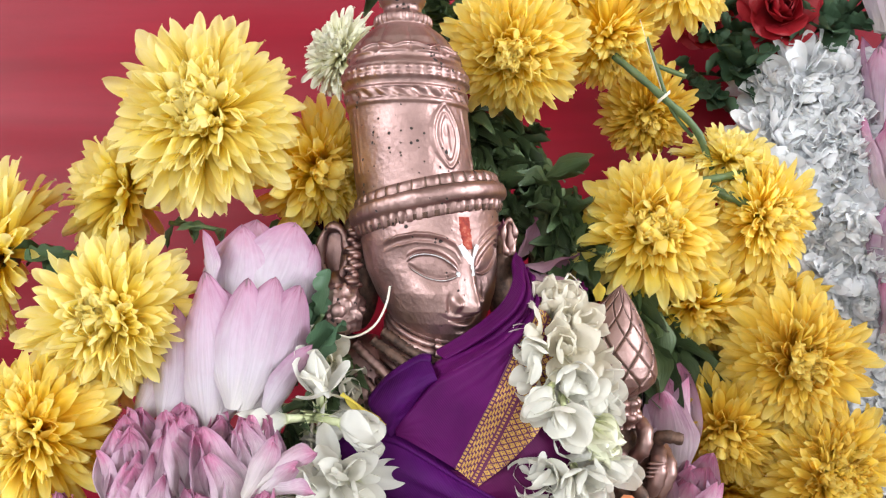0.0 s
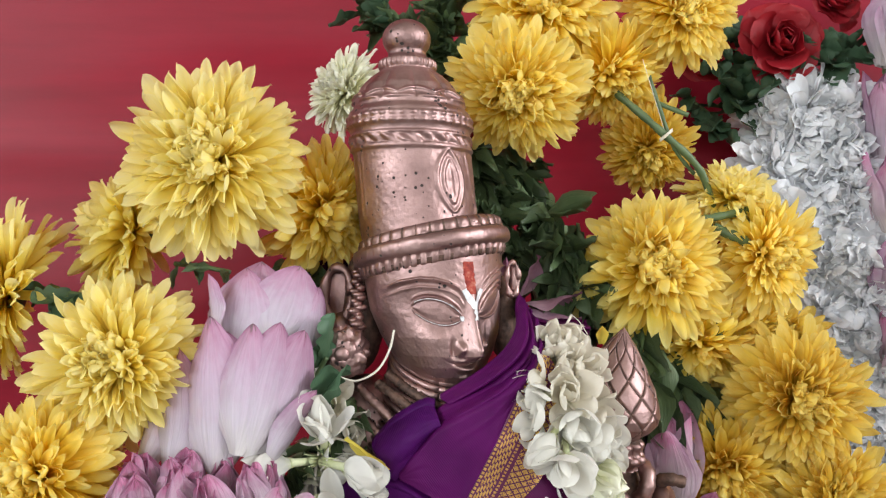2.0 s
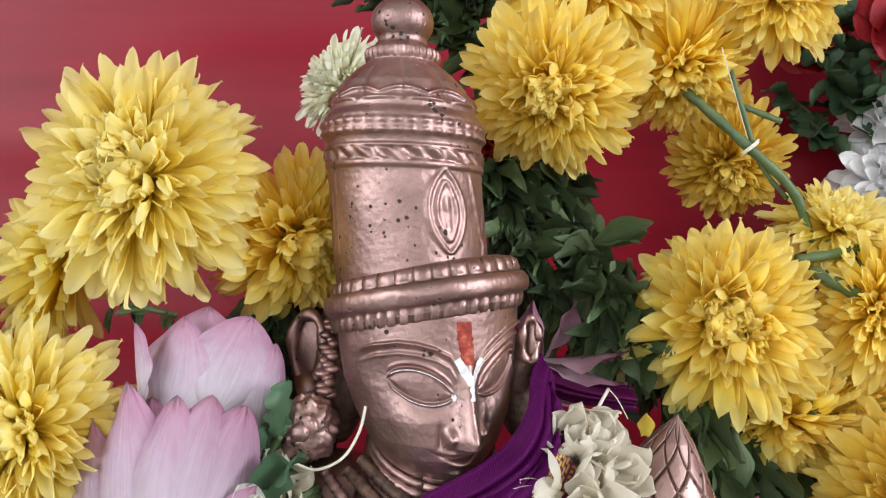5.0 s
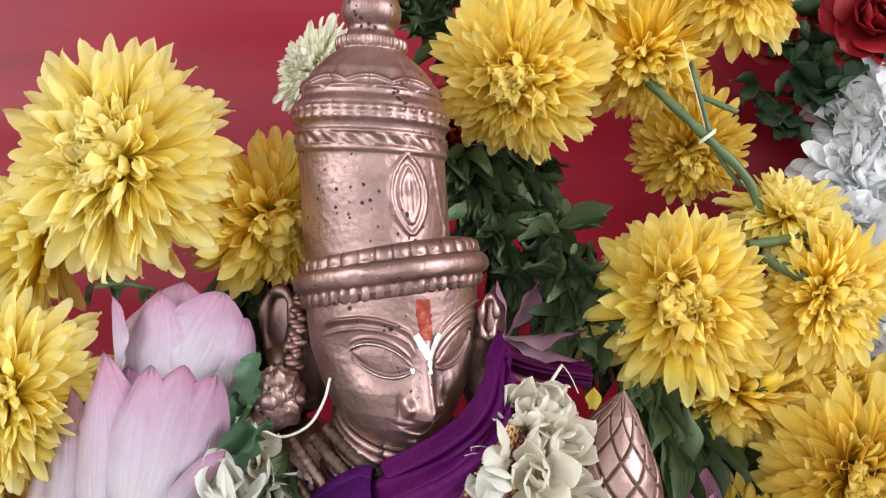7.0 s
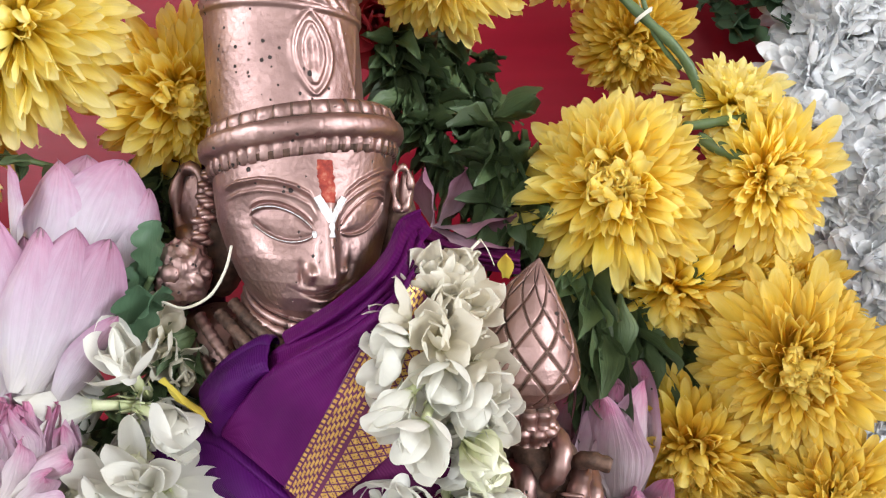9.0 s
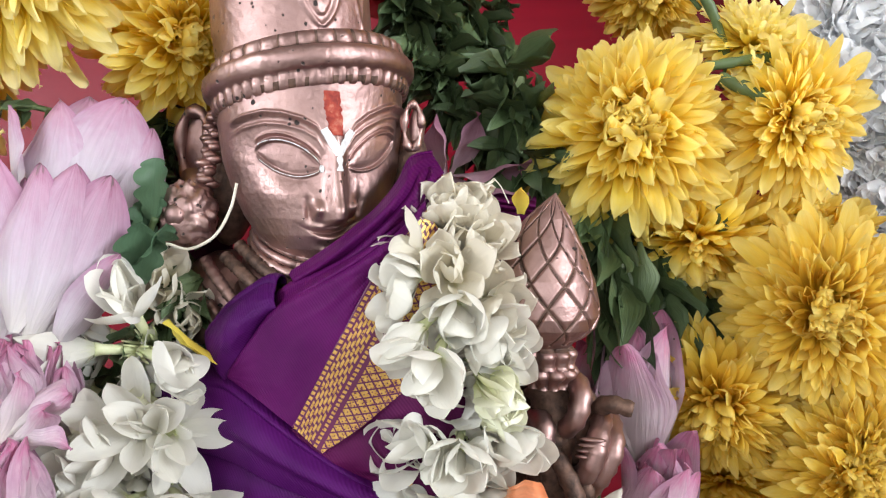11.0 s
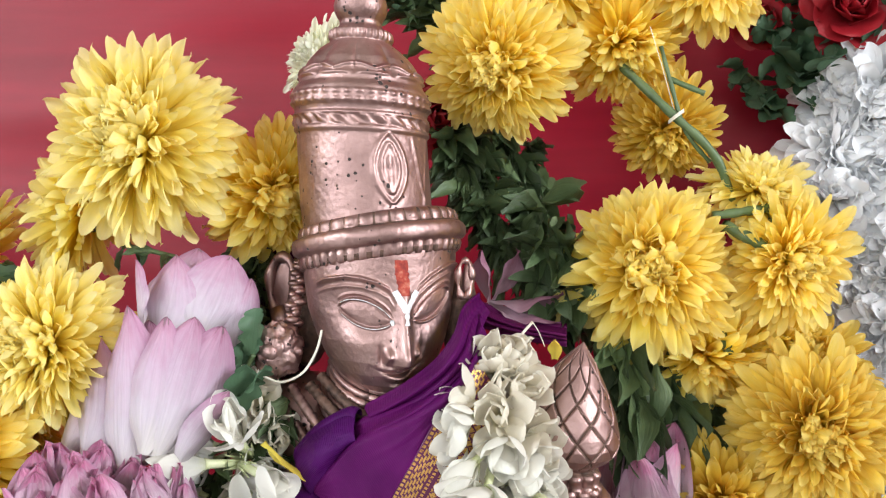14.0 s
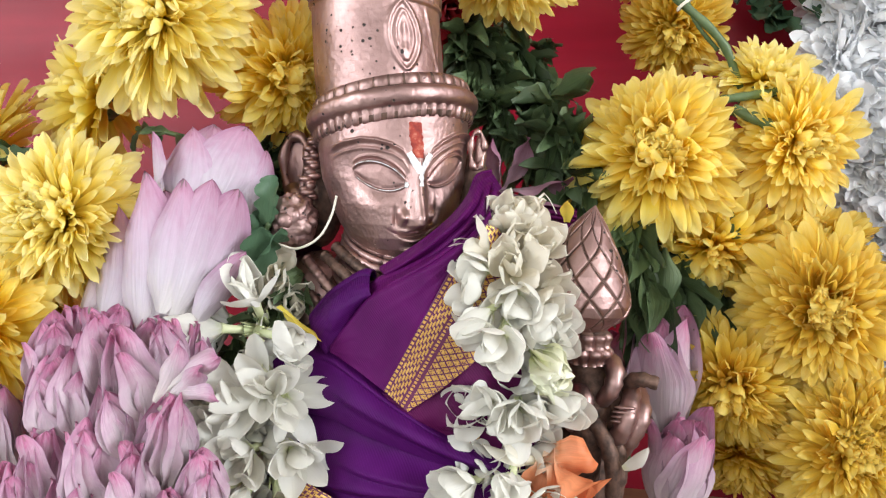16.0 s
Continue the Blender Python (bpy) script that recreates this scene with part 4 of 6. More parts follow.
def family(name, mat, seeds, **shape):
    """Some variants of one petal, to be shared by many."""
    return [petal_mesh(name, mat, seed=k, **{key: (value[0] + (value[1] - value[0]) * random.Random(k * 31 + 7).random() if isinstance(value, tuple) else value) for key, value in shape.items()}) for k in seeds]


def mum_family(mat):
    return (
        family("petal", mat, range(8), width=(0.068, 0.094), cup=(0.4, 1.0), curl=(-0.6, 0.35), point=(0.0, 0.3), waist=0.36, nu=5, nv=10, ruffle=0.022, twist=(-0.4, 0.4), widest=0.76),
        family("petal", mat, range(10, 18), width=(0.064, 0.088), cup=(0.6, 1.3), curl=(-0.2, 0.8), point=(0.0, 0.3), waist=0.38, nu=5, nv=10, ruffle=0.022, twist=(-0.4, 0.4), widest=0.77),
        family("petal", mat, range(20, 26), width=(0.08, 0.105), cup=(0.8, 1.5), curl=(0.4, 1.3), point=(0.0, 0.2), waist=0.45, nu=5, nv=10, ruffle=0.024, twist=(-0.4, 0.4), widest=0.77),
    )


MUMS = {m.name: mum_family(m) for m in (YELLOW, PALE_YELLOW, SHADED_OCHRE, WHITE_MUM, CREAM_MUM)}


def joined(name, mat, pieces, deep=1.0):
    """Many small petals as one mesh."""
    s = Soup()
    for me, m in pieces:
        start = len(s.v)
        s.v += [tuple(m @ v.co) for v in me.vertices]
        uv = {l.vertex_index: tuple(me.uv_layers[0].data[l.index].uv) for l in me.loops}
        s.uv += [uv[i] for i in range(len(me.vertices))]
        for f in me.polygons:
            s.f.append(tuple(start + i for i in f.vertices))
            s.m.append(0)
    s.uv = [(u, v * deep) for u, v in s.uv]
    return s.mesh(name, mat)


def heart_mesh(mat, seed):
    """The crowded, incurved small petals at a chrysanthemum's middle, and the layers below the outer ones."""
    rnd = random.Random(seed)
    pieces = []
    for i in range(84):
        f = i / 84
        l = rnd.uniform(0.58, 0.76) * (1 - 0.1 * f)
        pieces.append((rnd.choice(MUMS[mat.name][2 if rnd.random() < 0.75 else 1]), leaf_turn(i * 137.5 + rnd.uniform(-14, 14), 42 + 44 * f + rnd.uniform(-7, 7), 0.04 * (1 - f), 0.08 + 0.06 * f, rnd.uniform(-25, 25)) @ Matrix.Diagonal((l, l, l, 1))))
    for i in range(190):
        f = i / 190
        l = rnd.uniform(0.8, 0.95) * (1 - 0.28 * f ** 1.4)
        pieces.append((rnd.choice(MUMS[mat.name][0 if f < 0.5 else 1]), leaf_turn(i * 137.5 + 60, -24 + 80 * f + rnd.uniform(-9, 9), 0.06, 0.04 + 0.05 * f, rnd.uniform(-22, 22)) @ Matrix.Diagonal((l, l, l, 1))))
    return joined("heart", mat, pieces, 0.9)


def calyx_mesh():
    s = Soup()
    s.ball((0, 0, -0.06), (0.24, 0.24, 0.13), sides=14, rings=8)
    return s.mesh("calyx", STEM)


def sepal_mesh():
    s = Soup()
    s.tube([(0.2, 0, -0.06), (0.36, 0, 0.02)], [0.07, 0.015], 6)
    return s.mesh("sepal", STEM)


CALYX, SEPAL = calyx_mesh(), sepal_mesh()
HEARTS = {m.name: [heart_mesh(m, k) for k in range(3)] for m in (YELLOW, PALE_YELLOW, SHADED_OCHRE, CREAM_MUM)}


def mum_petals(seed, count, low=-28.0, high=80.0):
    """The poses, sizes and kinds of a chrysanthemum's petals, from the outermost to the heart."""
    rnd = random.Random(seed)
    lean = rnd.uniform(0, 360)
    for i in range(count):
        f = i / count
        az = i * 137.508 + rnd.uniform(-14, 14)
        span = math.sin(radians(low)) + (1.0 - math.sin(radians(low))) * f
        stray = 2.0 if rnd.random() < 0.2 else 1.0
        clump = noise.noise(Vector((math.cos(radians(az)) * (1.6 - f), math.sin(radians(az)) * (1.6 - f), seed * 3.7)) * 1.6)
        az += 22 * clump
        rise = min(high, math.degrees(math.asin(min(1.0, span)))) + rnd.uniform(-13, 13) * stray + 6 * math.cos(radians(az - lean)) + 22 * clump
        length = (1.04 - 0.3 * f ** 1.4) * rnd.uniform(0.8, 1.08) * (1 + 0.05 * math.cos(radians(2 * az + lean)) + 0.07 * math.cos(radians(az - lean)))
        kind = 0 if f < 0.4 else (1 if f < 0.8 else 2)
        m = leaf_turn(az, rise, 0.1 * (1 - f) + 0.01, 0.02 + 0.08 * f, rnd.uniform(-26, 26) * stray, rnd.uniform(-10, 10) * stray)
        w = length * rnd.uniform(0.88, 1.15) * (1.0 + 0.2 * f)
        yield kind, m @ Matrix.Diagonal((w, length, length, 1))


def mum(at, toward, radius, mat=YELLOW, seed=0, count=120, label="full yellow chrysanthemum with layered strap petals", stem=None, low=-30.0, high=86.0, squash=0.82):
    """A chrysanthemum: heart, calyx and its petals one by one."""
    ob = thing("chrysanthemum", label, "flower", at, toward, seed * 47.0, group="chrysanthemums round the idol")
    ob.scale = (radius, radius, radius * squash)
    tagged(part("heart", HEARTS[mat.name][seed % 3], ob, pose(0, 0, 0, 0, 0, seed * 40)), kind="stuff")
    cup = part("calyx", CALYX, ob)
    for k in range(7):
        part("sepal", SEPAL, cup, pose(0, 0, 0, 0, 0, 360 * k / 7))
    if stem is not None:
        inv = ob.matrix_world.inverted()
        pts = smooth_path([inv @ Vector(at)] + [inv @ Vector(p) for p in stem], 6)
        s = Soup()
        s.tube(pts, [0.0023 / radius] * len(pts), 8)
        part("stem", s.mesh("stem", STEM), ob)
    rnd = random.Random(seed + 1000)
    sets = MUMS[mat.name]
    for kind, m in mum_petals(seed, count, low, high):
        part("petal", rnd.choice(sets[kind]), ob, m)
    return ob


PALE = "large pale yellow chrysanthemum with layered strap petals"
DEEP = "deep golden chrysanthemum with crowded petals"
SIDE = "yellow chrysanthemum seen half from its side"
# beside the crown and the lotus
mum((-0.0771, 0.3540, 1.3729), (-0.12, -1, 0.12), 0.0395, PALE_YELLOW, 1, 259, PALE)
mum((-0.0386, 0.3930, 1.3552), (0.55, -0.8, -0.25), 0.0320, YELLOW, 2, 190, DEEP, squash=0.9)
mum((-0.1236, 0.3920, 1.3448), (-0.8, -0.35, 0.35), 0.0395, PALE_YELLOW, 3, 137, SIDE, [(-0.0941, 0.3750, 1.3298), (-0.0796, 0.3850, 1.3238)], low=-10)
mum((-0.1759, 0.3790, 1.3149), (-0.8, -0.45, 0.2), 0.0380, PALE_YELLOW, 4, 154, SIDE, [(-0.1515, 0.3750, 1.3174), (-0.1338, 0.3800, 1.3136)], low=-5)
mum((-0.1137, 0.3500, 1.2905), (-0.2, -1, 0.15), 0.0360, PALE_YELLOW, 5, 224, PALE)
mum((-0.1401, 0.3370, 1.2468), (-0.15, -1, 0.1), 0.0330, YELLOW, 6, 224, "bright yellow chrysanthemum with layered strap petals")
mum((-0.1470, 0.3470, 1.2450), (-0.3, -0.9, -0.2), 0.0264, YELLOW, 7, 190, DEEP)
mum((-0.1483, 0.3590, 1.2046), (-0.5, -0.7, -0.4), 0.0264, PALE_YELLOW, 8, 120, SIDE, [(-0.1219, 0.3350, 1.2138), (-0.1247, 0.3400, 1.2010)], low=-10)
mum((-0.1415, 0.3790, 1.2490), (-0.1, -0.8, -0.6), 0.0187, PALE_YELLOW, 9, 86, SIDE)
mum((-0.0356, 0.4390, 1.4190), (-0.55, -0.75, 0.3), 0.0242, CREAM_MUM, 10, 137, "cream white chrysanthemum tucked behind the crown")
# the garland of yellow flowers
mum((0.0514, 0.4190, 1.4150), (-0.05, -0.9, -0.25), 0.0341, YELLOW, 11, 241, "full golden yellow chrysanthemum with drooping outer petals")
mum((0.0667, 0.4370, 1.4626), (0.0, -0.9, 0.2), 0.0380, YELLOW, 12, 241, "full golden yellow chrysanthemum with crowded heart")
mum((0.1407, 0.4470, 1.4650), (0.1, -0.9, -0.1), 0.0330, YELLOW, 13, 207, DEEP)
mum((0.1042, 0.4550, 1.4334), (0.3, -0.6, -0.7), 0.0352, YELLOW, 14, 103, "loose yellow chrysanthemum with long hanging petals", low=-20)
mum((0.1292, 0.4690, 1.3943), (0.0, -0.8, -0.45), 0.0275, SHADED_OCHRE, 15, 154, DEEP)
mum((0.1217, 0.4290, 1.3290), (-0.12, -1, 0.05), 0.0400, YELLOW, 16, 259, PALE)
mum((0.1799, 0.4370, 1.3351), (0.45, -0.85, -0.1), 0.0314, YELLOW, 17, 207, DEEP)
mum((0.1689, 0.4550, 1.3647), (0.3, -0.45, 0.8), 0.0286, PALE_YELLOW, 18, 96, SIDE, [(0.1463, 0.4400, 1.3776), (0.1270, 0.4500, 1.4092)], low=-5)
mum((0.1502, 0.452, 1.2888), (-0.1, -0.65, -0.75), 0.0370, YELLOW, 19, 190, "yellow chrysanthemum hanging with its petals down")
mum((0.1824, 0.4550, 1.2966), (0.2, -0.6, -0.7), 0.0220, YELLOW, 20, 120, SIDE)
mum((0.1927, 0.4270, 1.2627), (0.05, -1, 0.0), 0.0369, SHADED_OCHRE, 21, 259, "large yellow chrysanthemum with ragged petals in shaded ochre")
mum((0.1950, 0.4530, 1.2831), (0.0, -0.5, 0.85), 0.0319, SHADED_OCHRE, 22, 120, SIDE, low=-5)
mum((0.1583, 0.4330, 1.2260), (-0.2, -0.8, -0.3), 0.0319, SHADED_OCHRE, 23, 207, DEEP)
mum((0.2089, 0.4230, 1.2146), (0.0, -1, 0.0), 0.0297, SHADED_OCHRE, 24, 207, DEEP)
mum((0.1673, 0.4490, 1.1926), (-0.3, -0.6, -0.7), 0.0297, SHADED_OCHRE, 25, 137, SIDE)
mum((0.2041, 0.4190, 1.2048), (0.1, -1, 0.1), 0.0308, SHADED_OCHRE, 26, 190, DEEP)

# the green stalk that the yellow flowers are tied to
stalk = thing("flower_stalk", "green flower stalks tied together with thread", "stalk")
for pts, r in (
    ([(0.1064, 0.4420, 1.4197), (0.1274, 0.4360, 1.3991), (0.1498, 0.4400, 1.3782), (0.1613, 0.4500, 1.3494)], 0.0020),
    ([(0.1224, 0.4400, 1.4298), (0.1279, 0.4380, 1.4114), (0.1353, 0.4380, 1.3905), (0.1468, 0.4420, 1.3775)], 0.0010),
    ([(0.1269, 0.4400, 1.4142), (0.1421, 0.4360, 1.4071)], 0.0013),
    ([(0.1530, 0.4300, 1.3489), (0.1659, 0.4250, 1.3425), (0.1761, 0.4400, 1.3383)], 0.0026),
    ([(0.1475, 0.4300, 1.3531), (0.1625, 0.4320, 1.3559), (0.1780, 0.4400, 1.3594)], 0.0020),
    ([(0.1536, 0.4320, 1.3054), (0.1585, 0.4360, 1.2930)], 0.0024),
):
    s = Soup()
    line = smooth_path(pts, 6)
    s.tube(line, [r * (1 + 0.12 * math.sin(k * 2.2)) for k in range(len(line))], 10)
    part("stalk", s.mesh("stalk", STEM), stalk)
s = Soup()
knot = Vector((0.1306, 0.4360, 1.3962))
for k in range(3):
    s.tube([knot + Vector((0.0031 * math.cos(a), 0.0031 * math.sin(a), 0.0026 * math.cos(a) + 0.0006 * k)) for a in steps(0, math.tau, 17)], 0.0003, 6)
s.tube([knot, (0.1239, 0.4340, 1.4165), (0.1171, 0.4300, 1.4348)], 0.00018, 6)
part("thread", s.mesh("thread", THREAD), stalk)

# ---- lotus buds ----
LOTUS_WIDE = family("petal", LOTUS, range(40, 45), width=(0.29, 0.34), cup=(0.55, 0.8), curl=(0.35, 0.6), point=(0.55, 0.8), waist=0.5, nu=13, nv=20, ruffle=0.01, widest=0.5)
PINK_SLIM = family("petal", LOTUS_PINK, range(60, 66), width=(0.25, 0.33), cup=(0.4, 0.75), curl=(0.12, 0.34), point=(0.4, 0.8), waist=0.5, nu=11, nv=18, ruffle=0.025, widest=0.5)
PINK_FLARE = family("petal", LOTUS_PINK, range(66, 69), width=(0.16, 0.22), cup=(0.7, 1.2), curl=(-0.5, -0.1), point=(0.4, 0.7), waist=0.5, nu=11, nv=18, ruffle=0.05, widest=0.5)
DRY_LONG = family("petal", LOTUS_DRY, range(70, 74), width=(0.2, 0.28), cup=(0.3, 0.9), curl=(-0.4, 0.5), point=(0.5, 0.8), nu=9, nv=14, ruffle=0.05, widest=0.55)


def lotus(at, toward, length, sets, seed, rings, label, spin=0.0):
    """A lotus bud or half-open lotus. rings: petals in the ring, rise, distance from the axis, length."""
    rnd = random.Random(seed)
    ob = thing("lotus", label, "flower", at, toward, group="pink lotus flowers round the idol")
    ob.scale = (length,) * 3
    s = Soup()
    s.ball((0, 0, 0.0), (0.1, 0.1, 0.07), sides=12, rings=8)
    s.tube([(0, 0, -0.02), (0, 0, -0.35)], 0.045, 8)
    part("stem", s.mesh("stem", STEM), ob)
    for count, rise, out, size in rings:
        start = spin + rnd.uniform(-6, 6)
        for k in range(count):
            l = size * rnd.uniform(0.92, 1.06)
            part("petal", rnd.choice(sets), ob, leaf_turn(start + 360 * k / count, rise + rnd.uniform(-5, 5), out, 0.02, rnd.uniform(-7, 7), rnd.uniform(-5, 5)) @ Matrix.Diagonal((l, l, l, 1)))
        spin += 180 / count + 12
    return ob


BIG = "half-open lotus with broad white-pink petals"
SMALL = "small closed pink lotus bud with dry streaked petals"


def open_lotus(label, foot, petals):
    """A lotus whose broad petals stand each at its own place. petals: foot, tip, half width, petal kind."""
    ob = thing("lotus", label, "flower", foot, group="pink lotus flowers round the idol")
    s = Soup()
    s.tube([(0, 0.004, -0.012), (0.002, 0.006, -0.03), (0.004, 0.012, -0.075)], [0.006, 0.004, 0.0035], 9)
    part("stem", s.mesh("stem", STEM), ob)
    for a, b, half, me, back in petals:
        a, b = Vector(a), Vector(b)
        y = (b - a).normalized()
        away = Vector(back)
        z = (away - y * away.dot(y)).normalized()
        turn = Matrix((y.cross(z), y, z)).transposed().to_4x4()
        l = (b - a).length * 1.05
        part("petal", me, ob, Matrix.Translation(a - Vector(foot)) @ turn @ Matrix.Diagonal((half / 0.3, l, l, 1)))
    return ob


LOTUS_FLAT = family("petal", LOTUS, range(200, 206), width=0.3, cup=(0.4, 0.65), curl=(0.12, 0.2), point=(0.45, 0.8), waist=0.22, nu=17, nv=26, ruffle=0.022, twist=(-0.12, 0.12), widest=0.46)
open_lotus(BIG, (-0.0791, 0.349, 1.2423), (
    ((-0.0714, 0.3335, 1.2453), (-0.0746, 0.3365, 1.307), 0.0170, LOTUS_FLAT[0], (0.1, 1, 0)),
    ((-0.0619, 0.3315, 1.2569), (-0.0567, 0.3345, 1.3049), 0.0125, LOTUS_FLAT[1], (-0.1, 1, 0)),
    ((-0.0578, 0.3335, 1.2556), (-0.0467, 0.3365, 1.3051), 0.0140, LOTUS_FLAT[2], (-0.3, 1, 0)),
    ((-0.0551, 0.338, 1.2504), (-0.0372, 0.341, 1.3013), 0.0140, LOTUS_FLAT[4], (-0.45, 1, 0)),
    ((-0.0912, 0.338, 1.2467), (-0.0898, 0.342, 1.2946), 0.0140, LOTUS_FLAT[3], (0.35, 1, 0)),
    ((-0.1048, 0.343, 1.2459), (-0.0975, 0.347, 1.2841), 0.0105, LOTUS_FLAT[5], (0.6, 1, 0)),
    ((-0.0506, 0.335, 1.2509), (-0.032, 0.338, 1.279), 0.0062, LOTUS_FLAT[1], (-0.6, 1, 0.2)),
    ((-0.0521, 0.345, 1.2516), (-0.039, 0.349, 1.2912), 0.0080, LOTUS_FLAT[3], (-0.6, 1, 0)),
    ((-0.0712, 0.344, 1.2482), (-0.0716, 0.348, 1.3008), 0.0200, LOTUS_FLAT[0], (0, 1, 0)),
))
open_lotus("lotus with folded white-pink petals and purple edges", (-0.0694, 0.37, 1.2914), (
    ((-0.0694, 0.352, 1.2937), (-0.0657, 0.356, 1.3275), 0.0172, LOTUS_FLAT[3], (0.2, 1, 0)),
    ((-0.0532, 0.354, 1.296), (-0.0426, 0.358, 1.3278), 0.0160, LOTUS_FLAT[4], (-0.25, 1, 0)),
    ((-0.0395, 0.358, 1.2909), (-0.0348, 0.362, 1.3192), 0.0080, LOTUS_FLAT[1], (-0.6, 1, 0)),
    ((-0.0675, 0.362, 1.2963), (-0.0615, 0.366, 1.3299), 0.0220, LOTUS_FLAT[5], (0, 1, 0)),
    ((-0.0752, 0.35, 1.2984), (-0.0813, 0.353, 1.3246), 0.0055, LOTUS_FLAT[2], (0.9, 0.6, 0)),
))
for k, (foot, tip) in enumerate((
    ((-0.0966, 0.326, 1.2156), (-0.099, 0.32, 1.2511)),
    ((-0.0796, 0.326, 1.2224), (-0.08, 0.32, 1.2554)),
    ((-0.0604, 0.324, 1.2134), (-0.0668, 0.318, 1.2494)),
    ((-0.0543, 0.33, 1.231), (-0.0549, 0.324, 1.2541)),
    ((-0.0879, 0.32, 1.2036), (-0.0945, 0.314, 1.2371)),
    ((-0.0623, 0.318, 1.2049), (-0.0694, 0.312, 1.2309)),
    ((-0.05, 0.316, 1.1969), (-0.0443, 0.31, 1.2306)),
    ((-0.0722, 0.313, 1.1815), (-0.0742, 0.307, 1.2189)),
    ((-0.0923, 0.313, 1.179), (-0.0927, 0.307, 1.2131)),
    ((-0.0834, 0.323, 1.2093), (-0.0856, 0.317, 1.2416)),
    ((-0.0541, 0.31, 1.181), (-0.0552, 0.304, 1.2128)),
    ((-0.0315, 0.312, 1.1849), (-0.0302, 0.306, 1.2125)),
    ((-0.0972, 0.309, 1.1679), (-0.0996, 0.303, 1.2022)),
    ((-0.0777, 0.307, 1.1655), (-0.0771, 0.301, 1.1996)),
    ((-0.0407, 0.306, 1.171), (-0.0389, 0.3, 1.2006)),
    ((-0.0592, 0.327, 1.2063), (-0.064, 0.321, 1.2364)),
    ((-0.1205, 0.326, 1.1873), (-0.1232, 0.32, 1.2232)),
    ((-0.0997, 0.337, 1.2254), (-0.0999, 0.334, 1.2552)),
    ((-0.0827, 0.337, 1.2246), (-0.0814, 0.334, 1.2539)),
    ((-0.0684, 0.337, 1.2237), (-0.068, 0.334, 1.2527)),
    ((-0.052, 0.337, 1.2231), (-0.0489, 0.334, 1.2524)),
)):
    foot, tip = Vector(foot), Vector(tip)
    lotus(foot, tip - foot, (tip - foot).length * 1.06, PINK_SLIM, 10 + k, [(3, 80, 0.11, 0.84), (4, 85, 0.085, 1.0), (3, 88, 0.03, 1.0)], SMALL, 150 + 37 * k)
# opening bud with petals that bend out
open_lotus("pink lotus bud with petals bent outward", (-0.0511, 0.316, 1.2268), (
    ((-0.0483, 0.312, 1.232), (-0.0252, 0.309, 1.2485), 0.0075, PINK_FLARE[0], (0.3, 1, 0.6)),
    ((-0.0518, 0.312, 1.2288), (-0.0387, 0.309, 1.2513), 0.0085, PINK_FLARE[1], (0.2, 1, 0)),
    ((-0.0496, 0.312, 1.226), (-0.0316, 0.309, 1.2429), 0.0075, PINK_FLARE[2], (0.2, 1, 0.3)),
    ((-0.0461, 0.312, 1.2293), (-0.0258, 0.309, 1.2348), 0.0065, PINK_FLARE[0], (0, 1, 1)),
))
# behind the idol's hand
lotus((0.1285, 0.4220, 1.2043), (-0.05, -0.15, 1), 0.055, PINK_SLIM, 31, [(4, 78, 0.12, 1.0), (4, 84, 0.08, 1.0)], "pink lotus bud behind the idol's hand", 170)
lotus((0.1336, 0.4080, 1.1697), (0.05, -0.2, 1), 0.048, PINK_SLIM, 32, [(5, 76, 0.14, 1.0), (4, 82, 0.1, 1.0), (3, 86, 0.05, 1.0)], "pink lotus bud behind the idol's hand", 160)
lotus((0.1150, 0.4400, 1.1983), (0.0, -0.1, 1), 0.050, PINK_SLIM, 33, [(4, 78, 0.12, 1.0), (3, 84, 0.08, 1.0)], "pale pink lotus bud behind the idol's hand", 150)
# wilted petals behind the shoulder
wilted = thing("wilted_lotus", "wilted purple-pink lotus petals behind the idol's shoulder", "flower", (0.0524, 0.4280, 1.3105))
for aim, l in (((-0.1, -0.1, 1), 0.024), ((0.45, -0.15, 0.8), 0.027), ((1.0, -0.2, 0.1), 0.034), ((1.0, -0.25, -0.3), 0.034), ((0.7, -0.2, -0.6), 0.028)):
    part("petal", DRY_LONG[int(l * 1000) % 4], wilted, Vector(aim).normalized().to_track_quat("Y", "Z").to_matrix().to_4x4() @ pose(0, 0, 0, 0, 170 + 900 * (l - 0.025), 0) @ Matrix.Diagonal((l * 1.2, l, l, 1)))
# the column of lotus beside the white garland
lotus((0.2909, 0.5150, 1.4492), (0.0, -0.25, 1), 0.062, LOTUS_WIDE, 40, [(5, 70, 0.1, 1.0), (5, 80, 0.07, 1.0)], BIG, 180)
for k, place in enumerate(((0.2899, 0.5200, 1.3880), (0.2940, 0.5200, 1.3418), (0.2959, 0.5200, 1.2957), (0.3000, 0.5200, 1.2462))):
    lotus(place, (-0.05, -0.3, 1), 0.060, (LOTUS_WIDE, PINK_SLIM)[k % 2], 41 + k, [(5, 72, 0.12, 1.0), (4, 80, 0.08, 1.0)], "pink lotus folded into the garland beside white flowers", 200 + 20 * k)

# ---- the white garland ----


def white_head(seed, count=190):
    """One white chrysanthemum as a single part of the garland."""
    sets = MUMS[WHITE_MUM.name]
    rnd = random.Random(seed)
    return joined("flower", WHITE_MUM, [(rnd.choice(sets[kind]), m @ Matrix.Diagonal((2.0, 1, 1, 1))) for kind, m in mum_petals(seed, count, -20, 82)])


